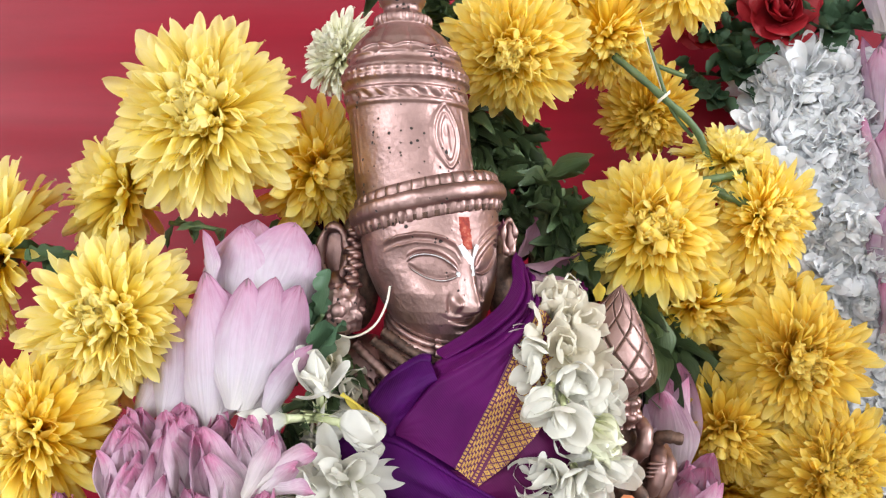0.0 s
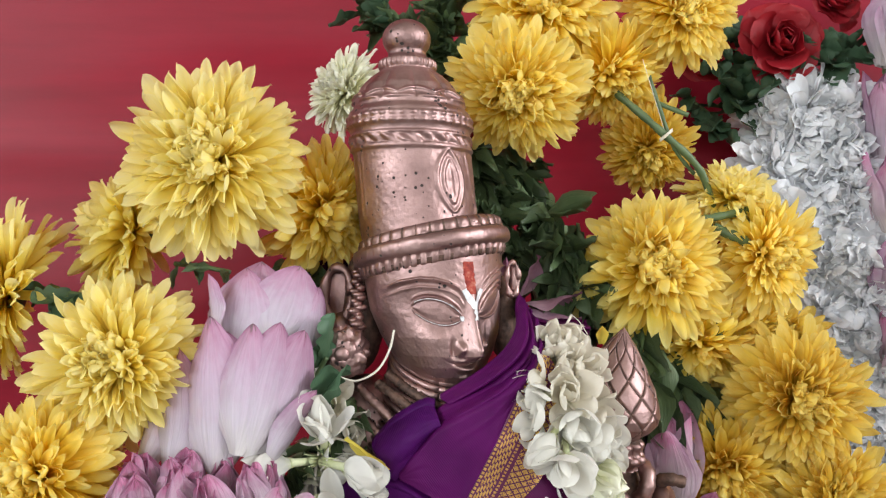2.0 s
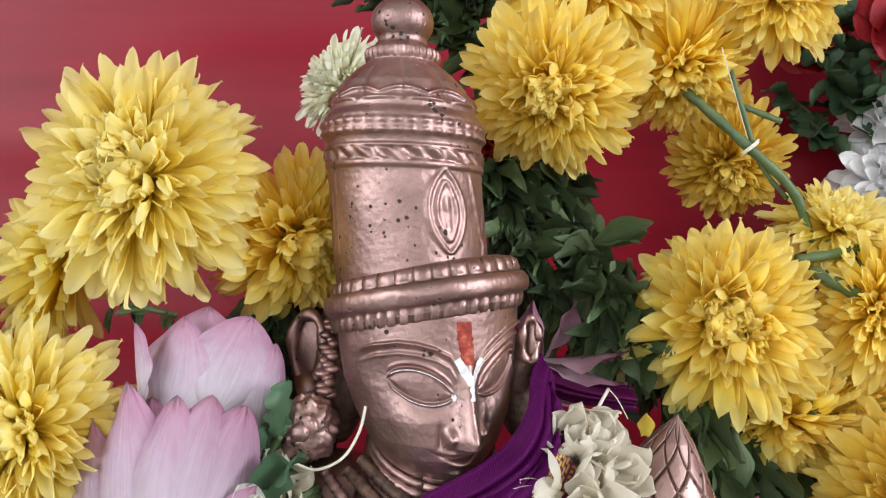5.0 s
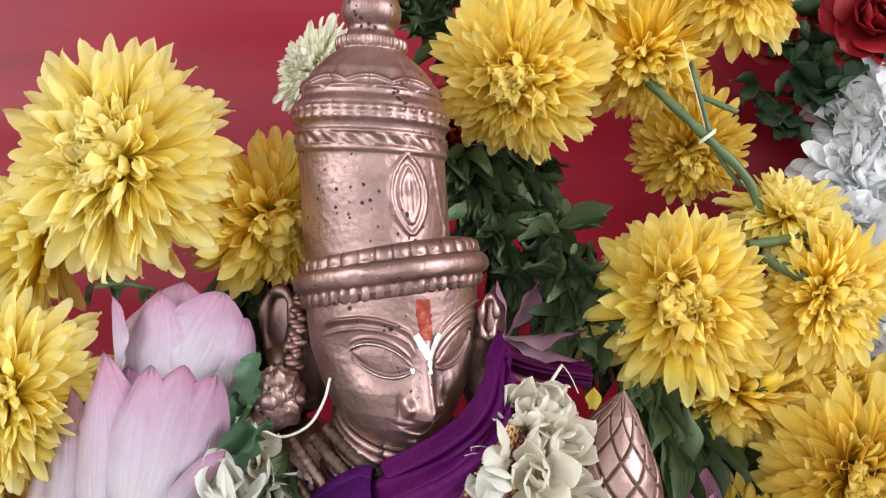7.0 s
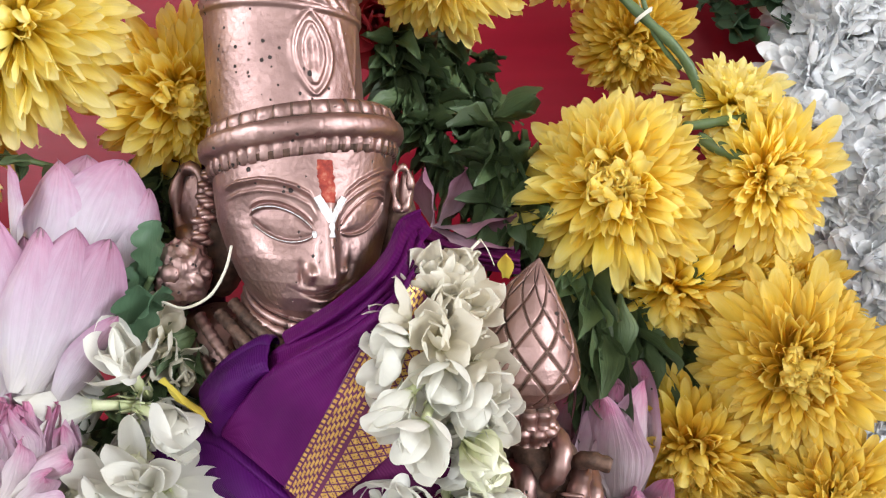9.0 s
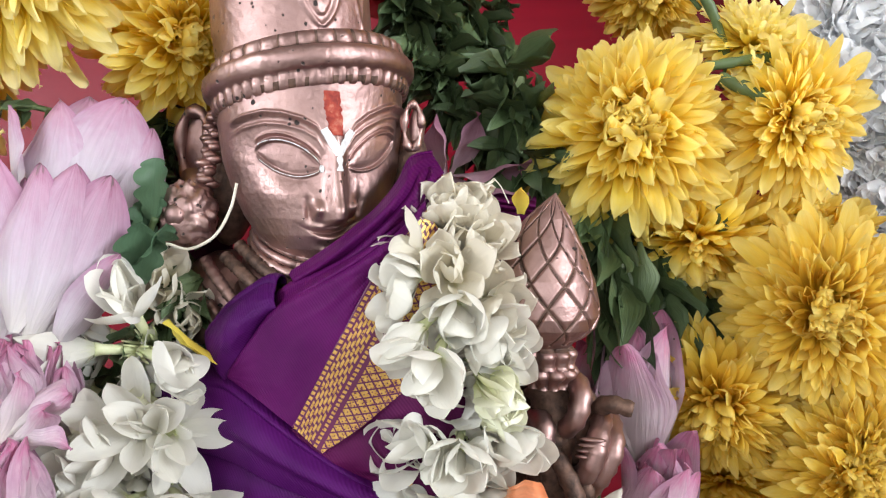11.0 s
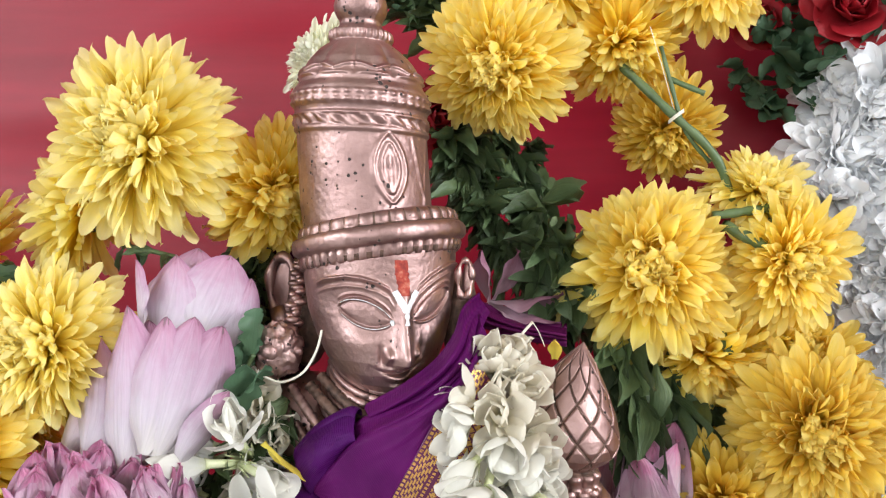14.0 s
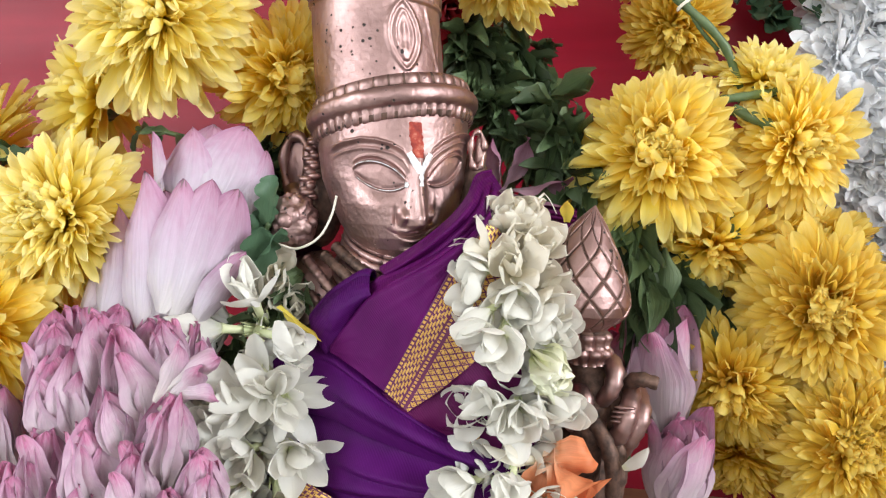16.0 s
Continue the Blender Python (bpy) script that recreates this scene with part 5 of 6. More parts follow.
HEADS = [white_head(k) for k in (301, 302, 303, 304)]
garland = thing("white_garland", "thick garland of crowded white chrysanthemums", "garland", (0.2565, 0.5400, 1.3532))
base = garland.matrix_world.inverted()
rnd = random.Random(77)
top, end = Vector((0.2456, 0.5400, 1.4255)), Vector((0.2888, 0.5400, 1.1031))
for k in range(51):
    p = base @ (top.lerp(end, (k // 3) / 16) + Vector((0.020 * (k % 3 - 1) + rnd.uniform(-0.005, 0.005), -0.005 * (k % 3), rnd.uniform(-0.006, 0.006))))
    aim = Vector((rnd.uniform(-0.5, 0.6), -1, rnd.uniform(-0.5, 0.4))).normalized().to_track_quat("Z", "Y").to_matrix().to_4x4()
    part("flower", HEADS[k % 4], garland, Matrix.Translation(p) @ aim @ pose(0, 0, 0, 0, 0, 61 * k) @ Matrix.Scale(rnd.uniform(0.024, 0.032), 4))
s = Soup()
s.tube([base @ Vector((0.2481, 0.5500, 1.4823)), base @ Vector((0.2661, 0.5530, 1.3538)), base @ Vector((0.3103, 0.5530, 1.0712))], 0.004, 8)
part("cord", s.mesh("cord", THREAD), garland)

# ---- roses ----
ROSE_IN = family("petal", ROSE, range(80, 84), width=(0.5, 0.62), cup=(0.5, 0.7), curl=(0.5, 0.9), point=0.0, waist=0.6, nu=9, nv=9, ruffle=0.05, widest=0.55)
ROSE_OUT = family("petal", ROSE, range(90, 94), width=(0.55, 0.7), cup=(0.15, 0.3), curl=(-0.5, 0.1), point=0.0, waist=0.6, nu=9, nv=9, ruffle=0.07, widest=0.6)


def rose(at, toward, radius, seed, label):
    rnd = random.Random(seed)
    ob = thing("rose", label, "flower", at, toward, seed * 33, group="red roses")
    ob.scale = (radius,) * 3
    for i in range(22):
        f = i / 22
        m = leaf_turn(i * 137.5, 8 + 66 * f + rnd.uniform(-6, 6), 0.1 * (1 - f) + 0.05, 0.05 + 0.1 * f, rnd.uniform(-12, 12), rnd.uniform(-8, 8))
        l = 0.95 - 0.45 * f
        part("petal", rnd.choice(ROSE_OUT if f < 0.5 else ROSE_IN), ob, m @ Matrix.Diagonal((l, l, l, 1)))
    return ob


rose((0.2262, 0.5300, 1.4686), (0.0, -1, 0.05), 0.0265, 1, "open dark red rose over green leaves")
rose((0.2611, 0.5350, 1.4971), (0.3, -0.9, 0.2), 0.0200, 2, "dark red rose beside white petals")
rose((0.0212, 0.4520, 1.3955), (0.2, -1, 0.0), 0.0210, 3, "red rose tucked behind the crown")
rose((0.1872, 0.5480, 1.4667), (-0.2, -1, 0.0), 0.0170, 4, "dark red rose in shade among leaves")

# ---- leaves ----
LEAVES = family("leaf", LEAF, range(100, 107), width=(0.14, 0.24), cup=(0.5, 1.3), curl=(-1.0, 0.5), point=(0.8, 1.0), waist=0.15, nu=5, nv=10, ruffle=0.05, widest=0.42, twist=(-0.9, 0.9))
LOBED = [petal_mesh("leaf", LEAF_GREY, seed=k, width=0.36, cup=0.4, curl=0.3 - 0.2 * (k % 3), point=0.2, waist=0.3, nu=7, nv=26, ruffle=0.05, lobes=3.5) for k in (110, 111, 112)]


def sprig(points, count, size, seed, label, sets=None, droop=-0.6, spread=1.0, group="green herb sprigs"):
    """A leafy stem: leaves in pairs along a bent line."""
    rnd = random.Random(seed)
    line = [Vector(p) for p in smooth_path(points, 10)]
    ob = thing("leaf_sprig", label, "leaves", line[0], group=group)
    s = Soup()
    s.tube([p - line[0] for p in line], [0.0011] * len(line), 7)
    part("stem", s.mesh("stem", STEM), ob)
    for k in range(count):
        p = line[min(len(line) - 1, int((k + rnd.random()) / count * len(line)))] - line[0]
        aim = Vector((rnd.uniform(-1, 1) * spread, -0.55 + rnd.uniform(-0.5, 0.4), droop + rnd.uniform(-0.7, 0.8))).normalized()
        turn = aim.to_track_quat("Y", "Z").to_matrix().to_4x4()
        l = size * rnd.uniform(0.65, 1.2)
        part("leaf", rnd.choice(sets or LEAVES), ob, Matrix.Translation(p) @ turn @ pose(0, 0, 0, 0, rnd.uniform(-70, 70), 0) @ Matrix.Diagonal((l, l, l, 1)))
    return ob


HERB = "dark green herb sprig with small wilted leaves"
sprig([(0.0372, 0.4550, 1.3923), (0.0461, 0.4500, 1.3613), (0.0577, 0.4450, 1.3251)], 82, 0.0211, 1, HERB)
sprig([(0.0469, 0.4650, 1.3972), (0.0606, 0.4620, 1.3656), (0.0649, 0.4580, 1.3315)], 86, 0.0211, 2, HERB)
sprig([(0.0633, 0.4750, 1.3863), (0.0678, 0.4720, 1.3573), (0.0721, 0.4680, 1.3287)], 72, 0.0198, 3, HERB)
sprig([(0.0718, 0.4650, 1.3535), (0.0782, 0.4550, 1.3314), (0.0854, 0.4520, 1.3101)], 52, 0.0264, 4, "dark green sprig with broad leaves", spread=0.7)
sprig([(0.0714, 0.4520, 1.3568), (0.0825, 0.4400, 1.3349), (0.0883, 0.4380, 1.3120)], 33, 0.0343, 5, "dark green sprig with broad leaves", spread=0.6)
sprig([(0.0268, 0.4470, 1.3909), (0.0353, 0.4450, 1.3717), (0.0410, 0.4450, 1.3504)], 58, 0.0238, 6, HERB)
sprig([(0.0448, 0.4700, 1.3480), (0.0613, 0.4680, 1.3306), (0.0801, 0.4620, 1.3161)], 82, 0.0211, 7, HERB)
sprig([(0.1069, 0.4400, 1.3081), (0.1169, 0.4280, 1.2778), (0.1203, 0.4320, 1.2592)], 43, 0.0343, 8, "dark green sprig with broad leaves", spread=0.5, droop=-1.0)
sprig([(0.1245, 0.4520, 1.2942), (0.1320, 0.4450, 1.2717), (0.1402, 0.4480, 1.2551)], 48, 0.0343, 9, "dark green sprig with broad leaves", spread=0.6, droop=-0.9)
sprig([(0.1391, 0.4700, 1.2785), (0.1516, 0.4650, 1.2599), (0.1554, 0.4650, 1.2352)], 72, 0.0343, 10, HERB)
sprig([(0.1037, 0.4700, 1.3067), (0.1213, 0.4650, 1.2820), (0.1399, 0.4650, 1.2573)], 62, 0.0317, 11, HERB)
sprig([(-0.0284, 0.4700, 1.4727), (-0.0115, 0.4620, 1.4574), (0.0045, 0.4600, 1.4473)], 60, 0.022, 12, "grey green feathery leaf sprig above the crown", LOBED + LEAVES, droop=0.1)
sprig([(0.0104, 0.4700, 1.4743), (0.0170, 0.4620, 1.4574), (0.0234, 0.4600, 1.4346)], 60, 0.0264, 13, HERB, droop=0.0)
sprig([(0.1898, 0.5500, 1.4824), (0.1994, 0.5450, 1.4546), (0.2087, 0.5400, 1.4311)], 34, 0.026, 14, "green lobed leaves below a red rose", LOBED, droop=-0.2)
sprig([(0.2457, 0.5400, 1.4571), (0.2581, 0.5350, 1.4596), (0.2727, 0.5350, 1.4632)], 22, 0.024, 15, "green lobed leaves below a red rose", LOBED, droop=0.0)
sprig([(0.1764, 0.5560, 1.4419), (0.1897, 0.5500, 1.4292), (0.1928, 0.5480, 1.4213)], 16, 0.020, 16, "green lobed leaves below a red rose", LOBED)
sprig([(-0.0455, 0.3720, 1.2595), (-0.0409, 0.3660, 1.2766), (-0.0312, 0.3580, 1.2914)], 9, 0.018, 17, "curled grey green leaf beside the ear ornament", LOBED, droop=0.9, spread=0.6)
sprig([(-0.0340, 0.3780, 1.2489), (-0.0251, 0.3720, 1.2629), (-0.0212, 0.3700, 1.2714)], 33, 0.0185, 18, HERB)
# two sprigs added as dark filler where only shade shows beside the ear
sprig([(-0.0499, 0.405, 1.33), (-0.0483, 0.4, 1.3094), (-0.0444, 0.396, 1.2868)], 60, 0.021, 24, HERB)
sprig([(-0.0499, 0.392, 1.3067), (-0.0368, 0.388, 1.2851), (-0.0314, 0.383, 1.2639)], 46, 0.019, 25, HERB)
sprig([(-0.0315, 0.366, 1.2598), (-0.0468, 0.364, 1.2437), (-0.0464, 0.36, 1.2291)], 26, 0.020, 26, HERB)
sprig([(-0.1592, 0.3800, 1.3199), (-0.1475, 0.3720, 1.3174), (-0.1400, 0.3720, 1.3161)], 10, 0.016, 19, "dark grey green leaves at a flower's stalk", LOBED)
sprig([(-0.1034, 0.3800, 1.3300), (-0.0901, 0.3780, 1.3287), (-0.0781, 0.3800, 1.3262)], 8, 0.014, 20, "dark grey green leaves at a flower's stalk", LEAVES)
sprig([(0.1574, 0.4520, 1.3493), (0.1709, 0.4480, 1.3549), (0.1820, 0.4460, 1.3577)], 9, 0.018, 21, "dark green leaves at a flower's stalk", LEAVES)
sprig([(0.1569, 0.4600, 1.3070), (0.1583, 0.4550, 1.3011), (0.1603, 0.4520, 1.2922)], 8, 0.018, 22, "dark green leaves at a flower's stalk", LEAVES)

# ---- jasmine ----
JAS = {
    "fresh": family("petal", JASMINE, range(120, 126), width=(0.28, 0.36), cup=(0.3, 0.6), curl=(0.4, 1.15), point=0.0, waist=0.34, nu=9, nv=15, ruffle=0.015, widest=0.6),
    "slim": family("petal", JASMINE, range(160, 166), width=(0.2, 0.27), cup=(0.35, 0.6), curl=(0.1, 0.9), point=(0.0, 0.25), waist=0.34, nu=9, nv=15, ruffle=0.015, widest=0.52),
    "old": family("petal", JASMINE_OLD, range(130, 136), width=(0.28, 0.37), cup=(0.25, 0.6), curl=(0.2, 1.2), point=0.0, waist=0.34, nu=9, nv=15, ruffle=0.04, widest=0.6),
}
JAS_BUD = family("petal", BUD_GREEN, range(140, 143), width=0.36, cup=1.1, curl=(0.5, 0.7), point=0.1, waist=0.5, nu=7, nv=10, ruffle=0.01, widest=0.5)


def tube_mesh():
    s = Soup()
    s.tube([(0, 0, -0.55), (0, 0, -0.3), (0, 0, 0.0), (0, 0, 0.1)], [0.1, 0.07, 0.08, 0.11], 9)
    for k in range(5):
        a = math.tau * k / 5
        s.tube([(0.09 * math.cos(a), 0.09 * math.sin(a), -0.5), (0.13 * math.cos(a), 0.13 * math.sin(a), -0.25)], [0.035, 0.01], 5)
    return s.mesh("blossom", BUD_MAT)


BUD_MAT = material("jasmine_tube", (0.55, 0.62, 0.26), 0.5)
n = Nodes(BUD_MAT)
n.link(n.ramp(n.noise(3.0, 3.0, coord=n.object_coord()), [(0.3, (0.5, 0.55, 0.26)), (0.7, (0.72, 0.73, 0.48))]), n.b.inputs["Base Color"])
TUBE = tube_mesh()


def blossom(string, at, toward, size, seed, age="fresh", opened=1.0):
    """A jasmine flower on its string: tube, then two whorls of petals. opened: 0 a bud, 1 wide."""
    rnd = random.Random(seed)
    opened *= 0.76
    m = string.matrix_world.inverted() @ Matrix.Translation(at) @ Vector(toward).normalized().to_track_quat("Z", "Y").to_matrix().to_4x4() @ pose(0, 0, 0, 0, 0, seed * 71) @ Matrix.Scale(size, 4)
    ob = part("blossom", TUBE, string, m)
    for count, rise, l in ((5, 70 - 62 * opened, 1.0), (4, 78 - 44 * opened, 0.95), (2, 86 - 20 * opened, 0.8)):
        a0 = rnd.uniform(0, 360)
        for k in range(count):
            ll = l * rnd.uniform(0.9, 1.1)
            sets = JAS_BUD if opened < 0.1 else JAS[age]
            part("petal", rnd.choice(sets), ob, leaf_turn(a0 + 360 * k / count + rnd.uniform(-9, 9), rise + rnd.uniform(-20, 20), 0.05, 0.06, rnd.uniform(-30, 30), rnd.uniform(-12, 12)) @ Matrix.Diagonal((ll, ll, ll, 1)))
    return ob


right_string = thing("jasmine_garland", "string of cream white jasmine flowers beside the bud", "garland", (0.0675, 0.3720, 1.2748))
left_string = thing("jasmine_garland", "string of fresh white jasmine flowers over purple silk", "garland", (-0.0293, 0.3500, 1.2428))
for string, line in ((right_string, [(0.0744, 0.3850, 1.3075), (0.0684, 0.3720, 1.2974), (0.0663, 0.3680, 1.2716), (0.0681, 0.3620, 1.2472), (0.0713, 0.3600, 1.2224), (0.0688, 0.3600, 1.1656)]), (left_string, [(-0.0266, 0.3750, 1.2682), (-0.0339, 0.3580, 1.2535), (-0.0341, 0.3520, 1.2344), (-0.0239, 0.3480, 1.2218), (-0.0285, 0.3480, 1.1589)])):
    s = Soup()
    inv = string.matrix_world.inverted()
    s.tube([inv @ p for p in smooth_path(line, 8)], 0.0006, 6)
    part("string", s.mesh("string", THREAD), string)

# the string beside the bud, from its top down
R9 = right_string
blossom(R9, (0.0633, 0.3600, 1.2914), (-0.1, -0.7, 0.7), 0.0152, 1, "old", 0.7)
blossom(R9, (0.0580, 0.3480, 1.2826), (-0.6, -0.7, 0.2), 0.0159, 2, "old", 0.6)
blossom(R9, (0.0717, 0.3590, 1.2850), (0.4, -0.8, 0.3), 0.0159, 3, "old", 0.8)
blossom(R9, (0.0669, 0.3480, 1.2770), (0.1, -0.9, 0.3), 0.0171, 4, "old", 0.7)
blossom(R9, (0.0584, 0.3440, 1.2780), (-0.6, -0.8, -0.1), 0.0165, 5, "fresh", 0.5)
blossom(R9, (0.0742, 0.3550, 1.2686), (0.6, -0.7, 0.0), 0.0171, 6, "old", 0.7)
blossom(R9, (0.0682, 0.3470, 1.2697), (0.2, -0.9, -0.4), 0.0177, 7, "fresh", 0.6)
blossom(R9, (0.0561, 0.3440, 1.2685), (-0.8, -0.6, -0.1), 0.0159, 8, "fresh", 0.8)
blossom(R9, (0.0608, 0.3380, 1.2651), (-0.6, -0.6, -0.6), 0.0177, 9, "fresh", 0.35)
blossom(R9, (0.0738, 0.3490, 1.2652), (0.5, -0.7, -0.5), 0.0171, 10, "fresh", 0.7)
blossom(R9, (0.0651, 0.3340, 1.2573), (-0.1, -0.9, -0.4), 0.0183, 11, "fresh", 0.6)
blossom(R9, (0.0754, 0.3470, 1.2495), (0.6, -0.6, -0.4), 0.0165, 12, "fresh", 0.05)
blossom(R9, (0.0796, 0.3510, 1.2556), (0.8, -0.6, 0.1), 0.0134, 13, "fresh", 0.8)
blossom(R9, (0.0615, 0.3440, 1.2303), (-0.5, -0.8, 0.0), 0.0183, 14, "fresh", 0.6)
blossom(R9, (0.0811, 0.3500, 1.2316), (0.6, -0.8, 0.0), 0.0177, 15, "fresh", 0.6)
blossom(R9, (0.0714, 0.3400, 1.2300), (0.1, -0.9, -0.2), 0.0177, 16, "fresh", 0.5)
blossom(R9, (0.0576, 0.3360, 1.2048), (-0.6, -0.8, -0.1), 0.0183, 17, "fresh", 0.7)
blossom(R9, (0.0713, 0.3320, 1.2095), (0.0, -0.9, -0.2), 0.0159, 18, "fresh", 0.15)
blossom(R9, (0.0803, 0.3380, 1.2005), (0.3, -0.9, -0.2), 0.0183, 19, "fresh", 0.6)
blossom(R9, (0.0661, 0.3340, 1.1925), (-0.1, -0.9, -0.3), 0.0183, 20, "fresh", 0.6)
blossom(R9, (0.0786, 0.3500, 1.2458), (0.3, -0.8, -0.4), 0.0159, 21, "fresh", 0.1)
# the string over the silk
L9 = left_string
blossom(L9, (-0.0310, 0.3480, 1.2600), (0.05, -0.7, 0.6), 0.0225, 31, "fresh", 0.2)
blossom(L9, (-0.0430, 0.3480, 1.2500), (-0.7, -0.7, 0.1), 0.0230, 32, "slim", 0.35)
blossom(L9, (-0.0225, 0.3460, 1.2490), (0.8, -0.6, 0.0), 0.0225, 33, "fresh", 0.2)
blossom(L9, (-0.0280, 0.3480, 1.2362), (0.2, -0.9, -0.2), 0.0132, 34, "fresh", 0.0)
blossom(L9, (-0.0411, 0.3460, 1.2250), (-0.3, -0.9, -0.2), 0.0125, 35, "fresh", 0.0)
blossom(L9, (-0.0226, 0.3400, 1.2284), (0.1, -0.8, 0.4), 0.0229, 36, "slim", 0.85)
blossom(L9, (-0.0168, 0.3420, 1.2275), (0.6, -0.7, 0.2), 0.0209, 37, "slim", 0.8)
blossom(L9, (-0.0466, 0.3500, 1.2155), (-0.7, -0.7, 0.1), 0.0195, 38, "old", 0.8)
blossom(L9, (-0.0434, 0.3420, 1.2036), (-0.7, -0.7, 0.0), 0.0222, 39, "slim", 0.5)
blossom(L9, (-0.0259, 0.3360, 1.2080), (0.0, -1.0, 0.1), 0.0202, 40, "slim", 0.4)
blossom(L9, (-0.0112, 0.3380, 1.2088), (0.7, -0.8, 0.0), 0.0222, 41, "slim", 0.55)
blossom(L9, (-0.0385, 0.3400, 1.1895), (-0.5, -0.8, -0.4), 0.0209, 42, "slim", 0.6)
blossom(L9, (-0.0161, 0.3380, 1.1893), (0.4, -0.8, -0.5), 0.0209, 43, "old", 0.6)
blossom(L9, (-0.0407, 0.3340, 1.2125), (-0.5, -0.8, 0.3), 0.0217, 51, "slim", 0.7)
blossom(L9, (-0.0450, 0.3320, 1.2010), (-0.7, -0.8, -0.1), 0.0217, 52, "slim", 0.6)
blossom(L9, (-0.0328, 0.3380, 1.2196), (-0.1, -0.8, 0.5), 0.0205, 53, "slim", 0.6)
blossom(L9, (-0.0239, 0.3300, 1.1965), (0.1, -1.0, -0.2), 0.0217, 54, "slim", 0.3)
blossom(L9, (-0.0305, 0.3660, 1.2714), (0.2, -0.9, 0.1), 0.0146, 44, "old", 0.8)
blossom(L9, (-0.0251, 0.3680, 1.2597), (0.4, -0.9, 0.0), 0.0139, 45, "old", 0.5)
blossom(L9, (-0.0337, 0.3680, 1.2777), (-0.1, -0.9, 0.3), 0.0125, 46, "old", 0.6)

# further blossoms that fill the strings
rnd = random.Random(5)
for string, line, count, age in (
    (R9, [(0.0660, 0.3680, 1.2920), (0.0645, 0.3600, 1.2780), (0.0648, 0.3580, 1.2607), (0.0685, 0.3540, 1.2424), (0.0687, 0.3480, 1.2207), (0.0680, 0.3460, 1.1923)], 44, "old"),
    (L9, [(-0.0361, 0.3620, 1.2525), (-0.0385, 0.3580, 1.2360), (-0.0348, 0.3520, 1.2238), (-0.0312, 0.3480, 1.2052), (-0.0316, 0.3480, 1.1808)], 30, "slim"),
):
    pts = smooth_path(line, 8)
    for k in range(count):
        p = pts[int((k + 0.5) / count * len(pts))]
        aside = rnd.uniform(-1, 1)
        blossom(string, p + Vector(((0.008 if string is R9 else 0.010) * aside - 0.003, rnd.uniform(-0.002, 0.004), rnd.uniform(-0.004, 0.004))), (aside * 1.3, rnd.uniform(-1.0, -0.3), rnd.uniform(-1.0, 0.8)), rnd.uniform(0.0135, 0.0170), 200 + k + count, age if k < count * 0.5 else "fresh", rnd.uniform(0.15, 0.95))

# ---- single petals and threads ----


def loose(name, data, at, aim, size, roll, label, category="petal"):
    ob = new(name, data)
    ob.matrix_world = Matrix.Translation(at) @ Vector(aim).normalized().to_track_quat("Y", "Z").to_matrix().to_4x4() @ pose(0, 0, 0, 0, roll, 0) @ Matrix.Scale(size, 4)
    return tagged(ob, label, category)


loose("yellow_petal", petal_mesh("yellow_petal", YELLOW_BIT, width=0.12, cup=0.8, curl=-0.5, point=0.6, nu=7, nv=12, ruffle=0.03, seed=5), (-0.0215, 0.3490, 1.2605), (0.75, -0.1, -0.6), 0.0255, 150, "narrow withered yellow petal lying on the silk")
loose("yellow_petal", petal_mesh("yellow_petal", YELLOW_BIT, width=0.3, cup=0.6, curl=0.5, point=0.3, nu=7, nv=10, ruffle=0.06, seed=6), (0.0847, 0.3680, 1.2964), (0.05, -0.3, 1), 0.0090, 160, "small bright yellow petal on the bud")
loose("white_petal", petal_mesh("white_petal", JASMINE, width=0.4, cup=0.8, curl=0.4, point=0.2, nu=7, nv=10, seed=7), (0.1092, 0.3680, 1.2051), (0.6, -0.2, 0.8), 0.0130, 190, "single white jasmine petal on the idol's arm")
crossandra = thing("orange_flower", "crumpled orange flower among the jasmine", "flower", (0.0807, 0.3400, 1.2129))
ORANGES = family("petal", ORANGE, range(150, 153), width=(0.35, 0.45), cup=(0.2, 0.7), curl=(-0.4, 0.6), point=0.1, nu=9, nv=11, ruffle=0.24, widest=0.65)
for k, (dx, dz, l) in enumerate(((1.0, -0.15, 0.022), (0.9, -0.6, 0.022), (0.4, -1.0, 0.019), (1.0, 0.15, 0.018), (-0.2, -0.8, 0.014))):
    part("petal", ORANGES[k % 3], crossandra, Vector((dx, -0.25, dz)).normalized().to_track_quat("Y", "Z").to_matrix().to_4x4() @ pose(0, 0, 0, 0, 150 + 40 * k, 0) @ Matrix.Scale(l, 4))
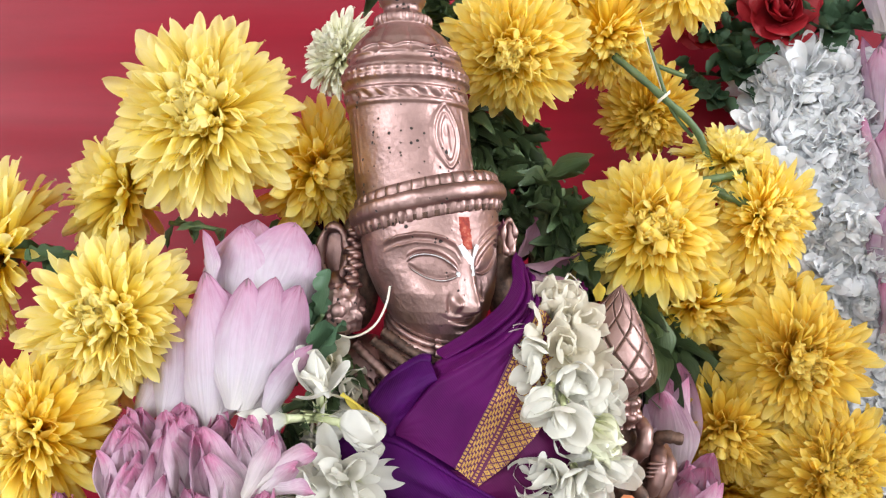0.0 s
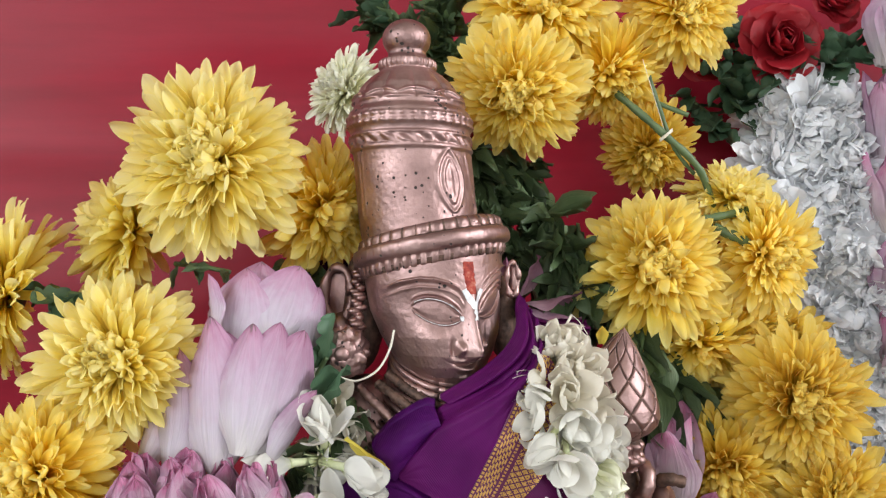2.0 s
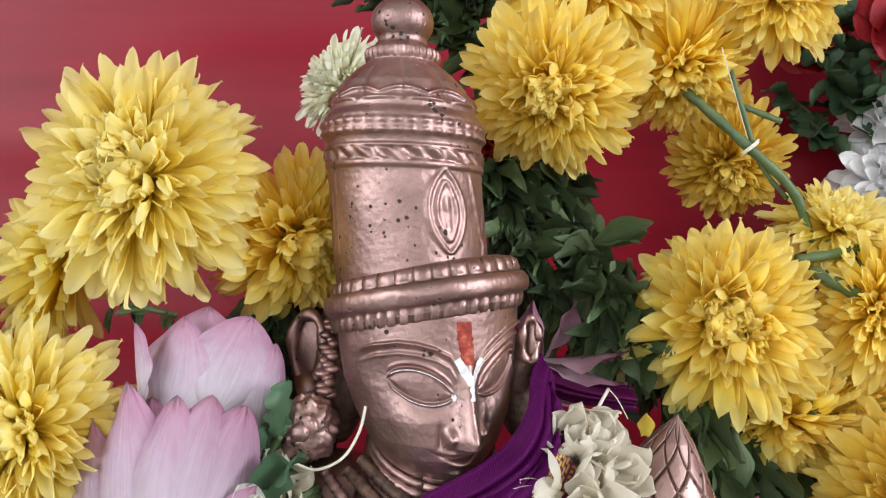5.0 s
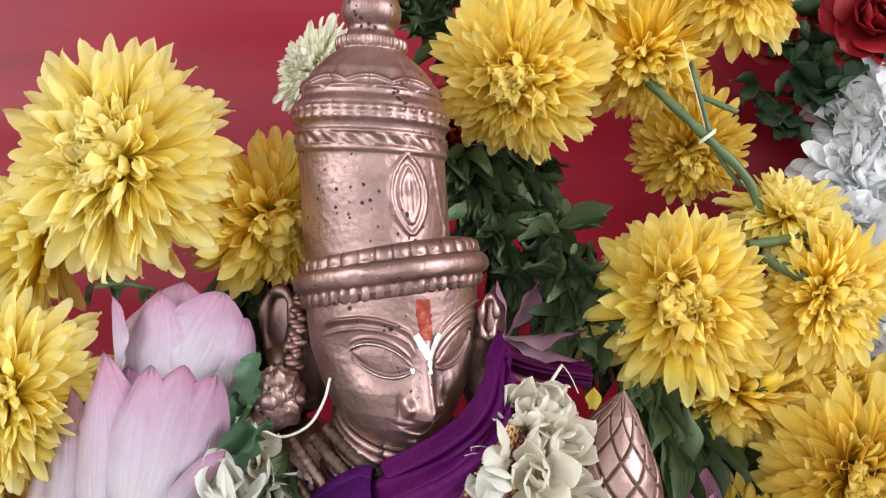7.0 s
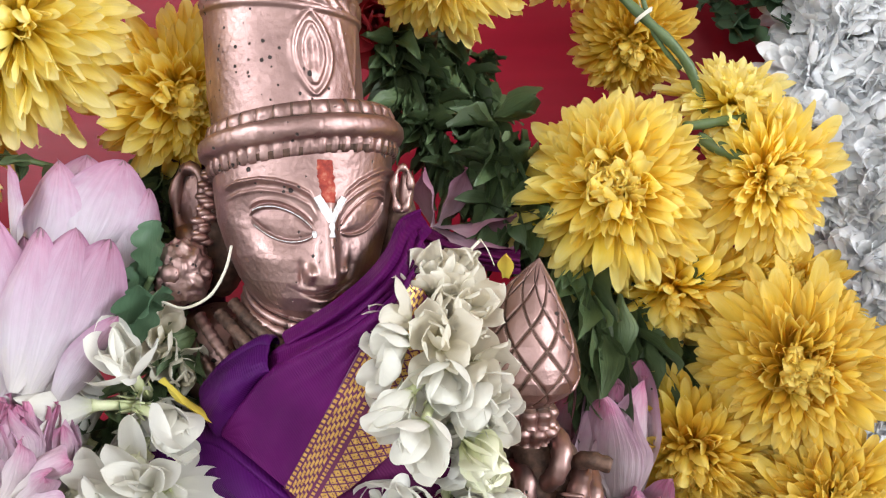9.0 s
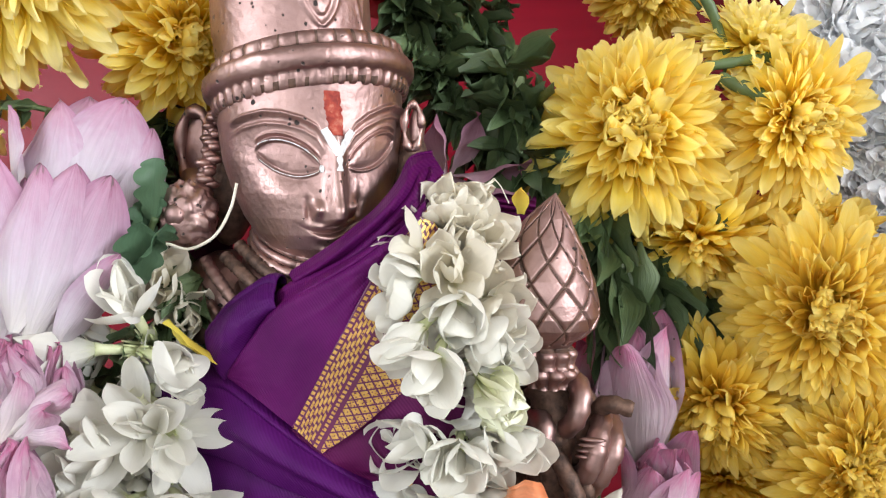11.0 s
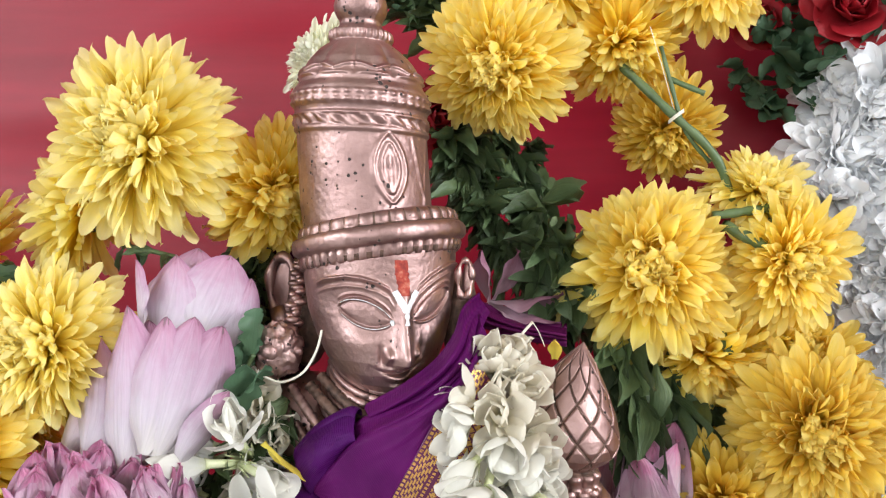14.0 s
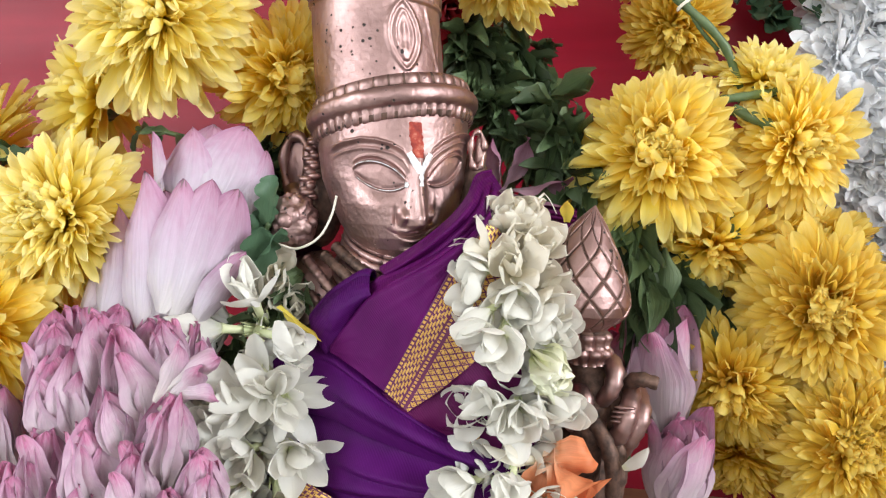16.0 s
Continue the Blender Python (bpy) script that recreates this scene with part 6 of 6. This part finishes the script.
for a, l in (((-1.0, -0.15, 0.15), 0.022), ((-0.8, -0.3, 0.35), 0.018)):
    part("petal", petal_mesh("petal", JASMINE_OLD, width=0.2, cup=0.5, curl=-0.2, point=0.4, nu=7, nv=10, seed=9), crossandra, Vector(a).to_track_quat("Y", "Z").to_matrix().to_4x4() @ pose(0, 0, 0, 0, 170, 0) @ Matrix.Scale(l, 4))

def thread_loop(points, radius, label):
    s = Soup()
    s.tube(smooth_path(points, 8), radius, 7)
    return tagged(new("cotton_thread", s.mesh("cotton_thread", THREAD)), label, "thread")


thread_loop([(-0.0031, 0.3560, 1.3031), (-0.0049, 0.3555, 1.2948), (-0.0100, 0.3555, 1.2863), (-0.0188, 0.3560, 1.2819), (-0.0276, 0.3580, 1.2830), (-0.0326, 0.3640, 1.2774)], 0.0005, "thin white cotton thread looped round the ear ornament")
thread_loop([(0.0745, 0.3840, 1.3077), (0.0772, 0.3800, 1.3049), (0.0802, 0.3760, 1.2996)], 0.0002, "thin white cotton thread end above the jasmine")

loose("leaf", LOBED[1], (-0.0344, 0.352, 1.2699), (0.25, -0.25, 1), 0.0225, 165, "curled dark green lobed leaf beside the ear ornament", "leaf")
loose("leaf", LOBED[0], (-0.0329, 0.35, 1.2765), (0.75, -0.2, 0.8), 0.0180, 190, "curled dark green lobed leaf beside the ear ornament", "leaf")
# broad single leaves that hang over the herbs
for k, (at, aim, l, roll) in enumerate((
    ((0.0797, 0.4360, 1.3502), (0.18, -0.1, -1), 0.031, 170),
    ((0.0852, 0.4400, 1.3517), (-0.1, -0.05, -1), 0.034, 205),
    ((0.0905, 0.4320, 1.3167), (0.15, -0.1, -1), 0.020, 190),
    ((0.0708, 0.4400, 1.3369), (-0.5, -0.1, -1), 0.022, 160),
    ((0.1166, 0.4240, 1.2783), (0.1, -0.1, -1), 0.027, 175),
    ((0.1264, 0.4300, 1.2871), (-0.05, -0.1, -1), 0.030, 200),
)):
    loose("leaf", petal_mesh("leaf", LEAF, width=0.24, cup=0.55, curl=-0.3 + 0.2 * (k % 3), point=0.7, waist=0.2, nu=9, nv=16, ruffle=0.03, widest=0.48, seed=60 + k), at, aim, l, roll, "broad dull green leaf hanging over the herb sprigs", "leaf")
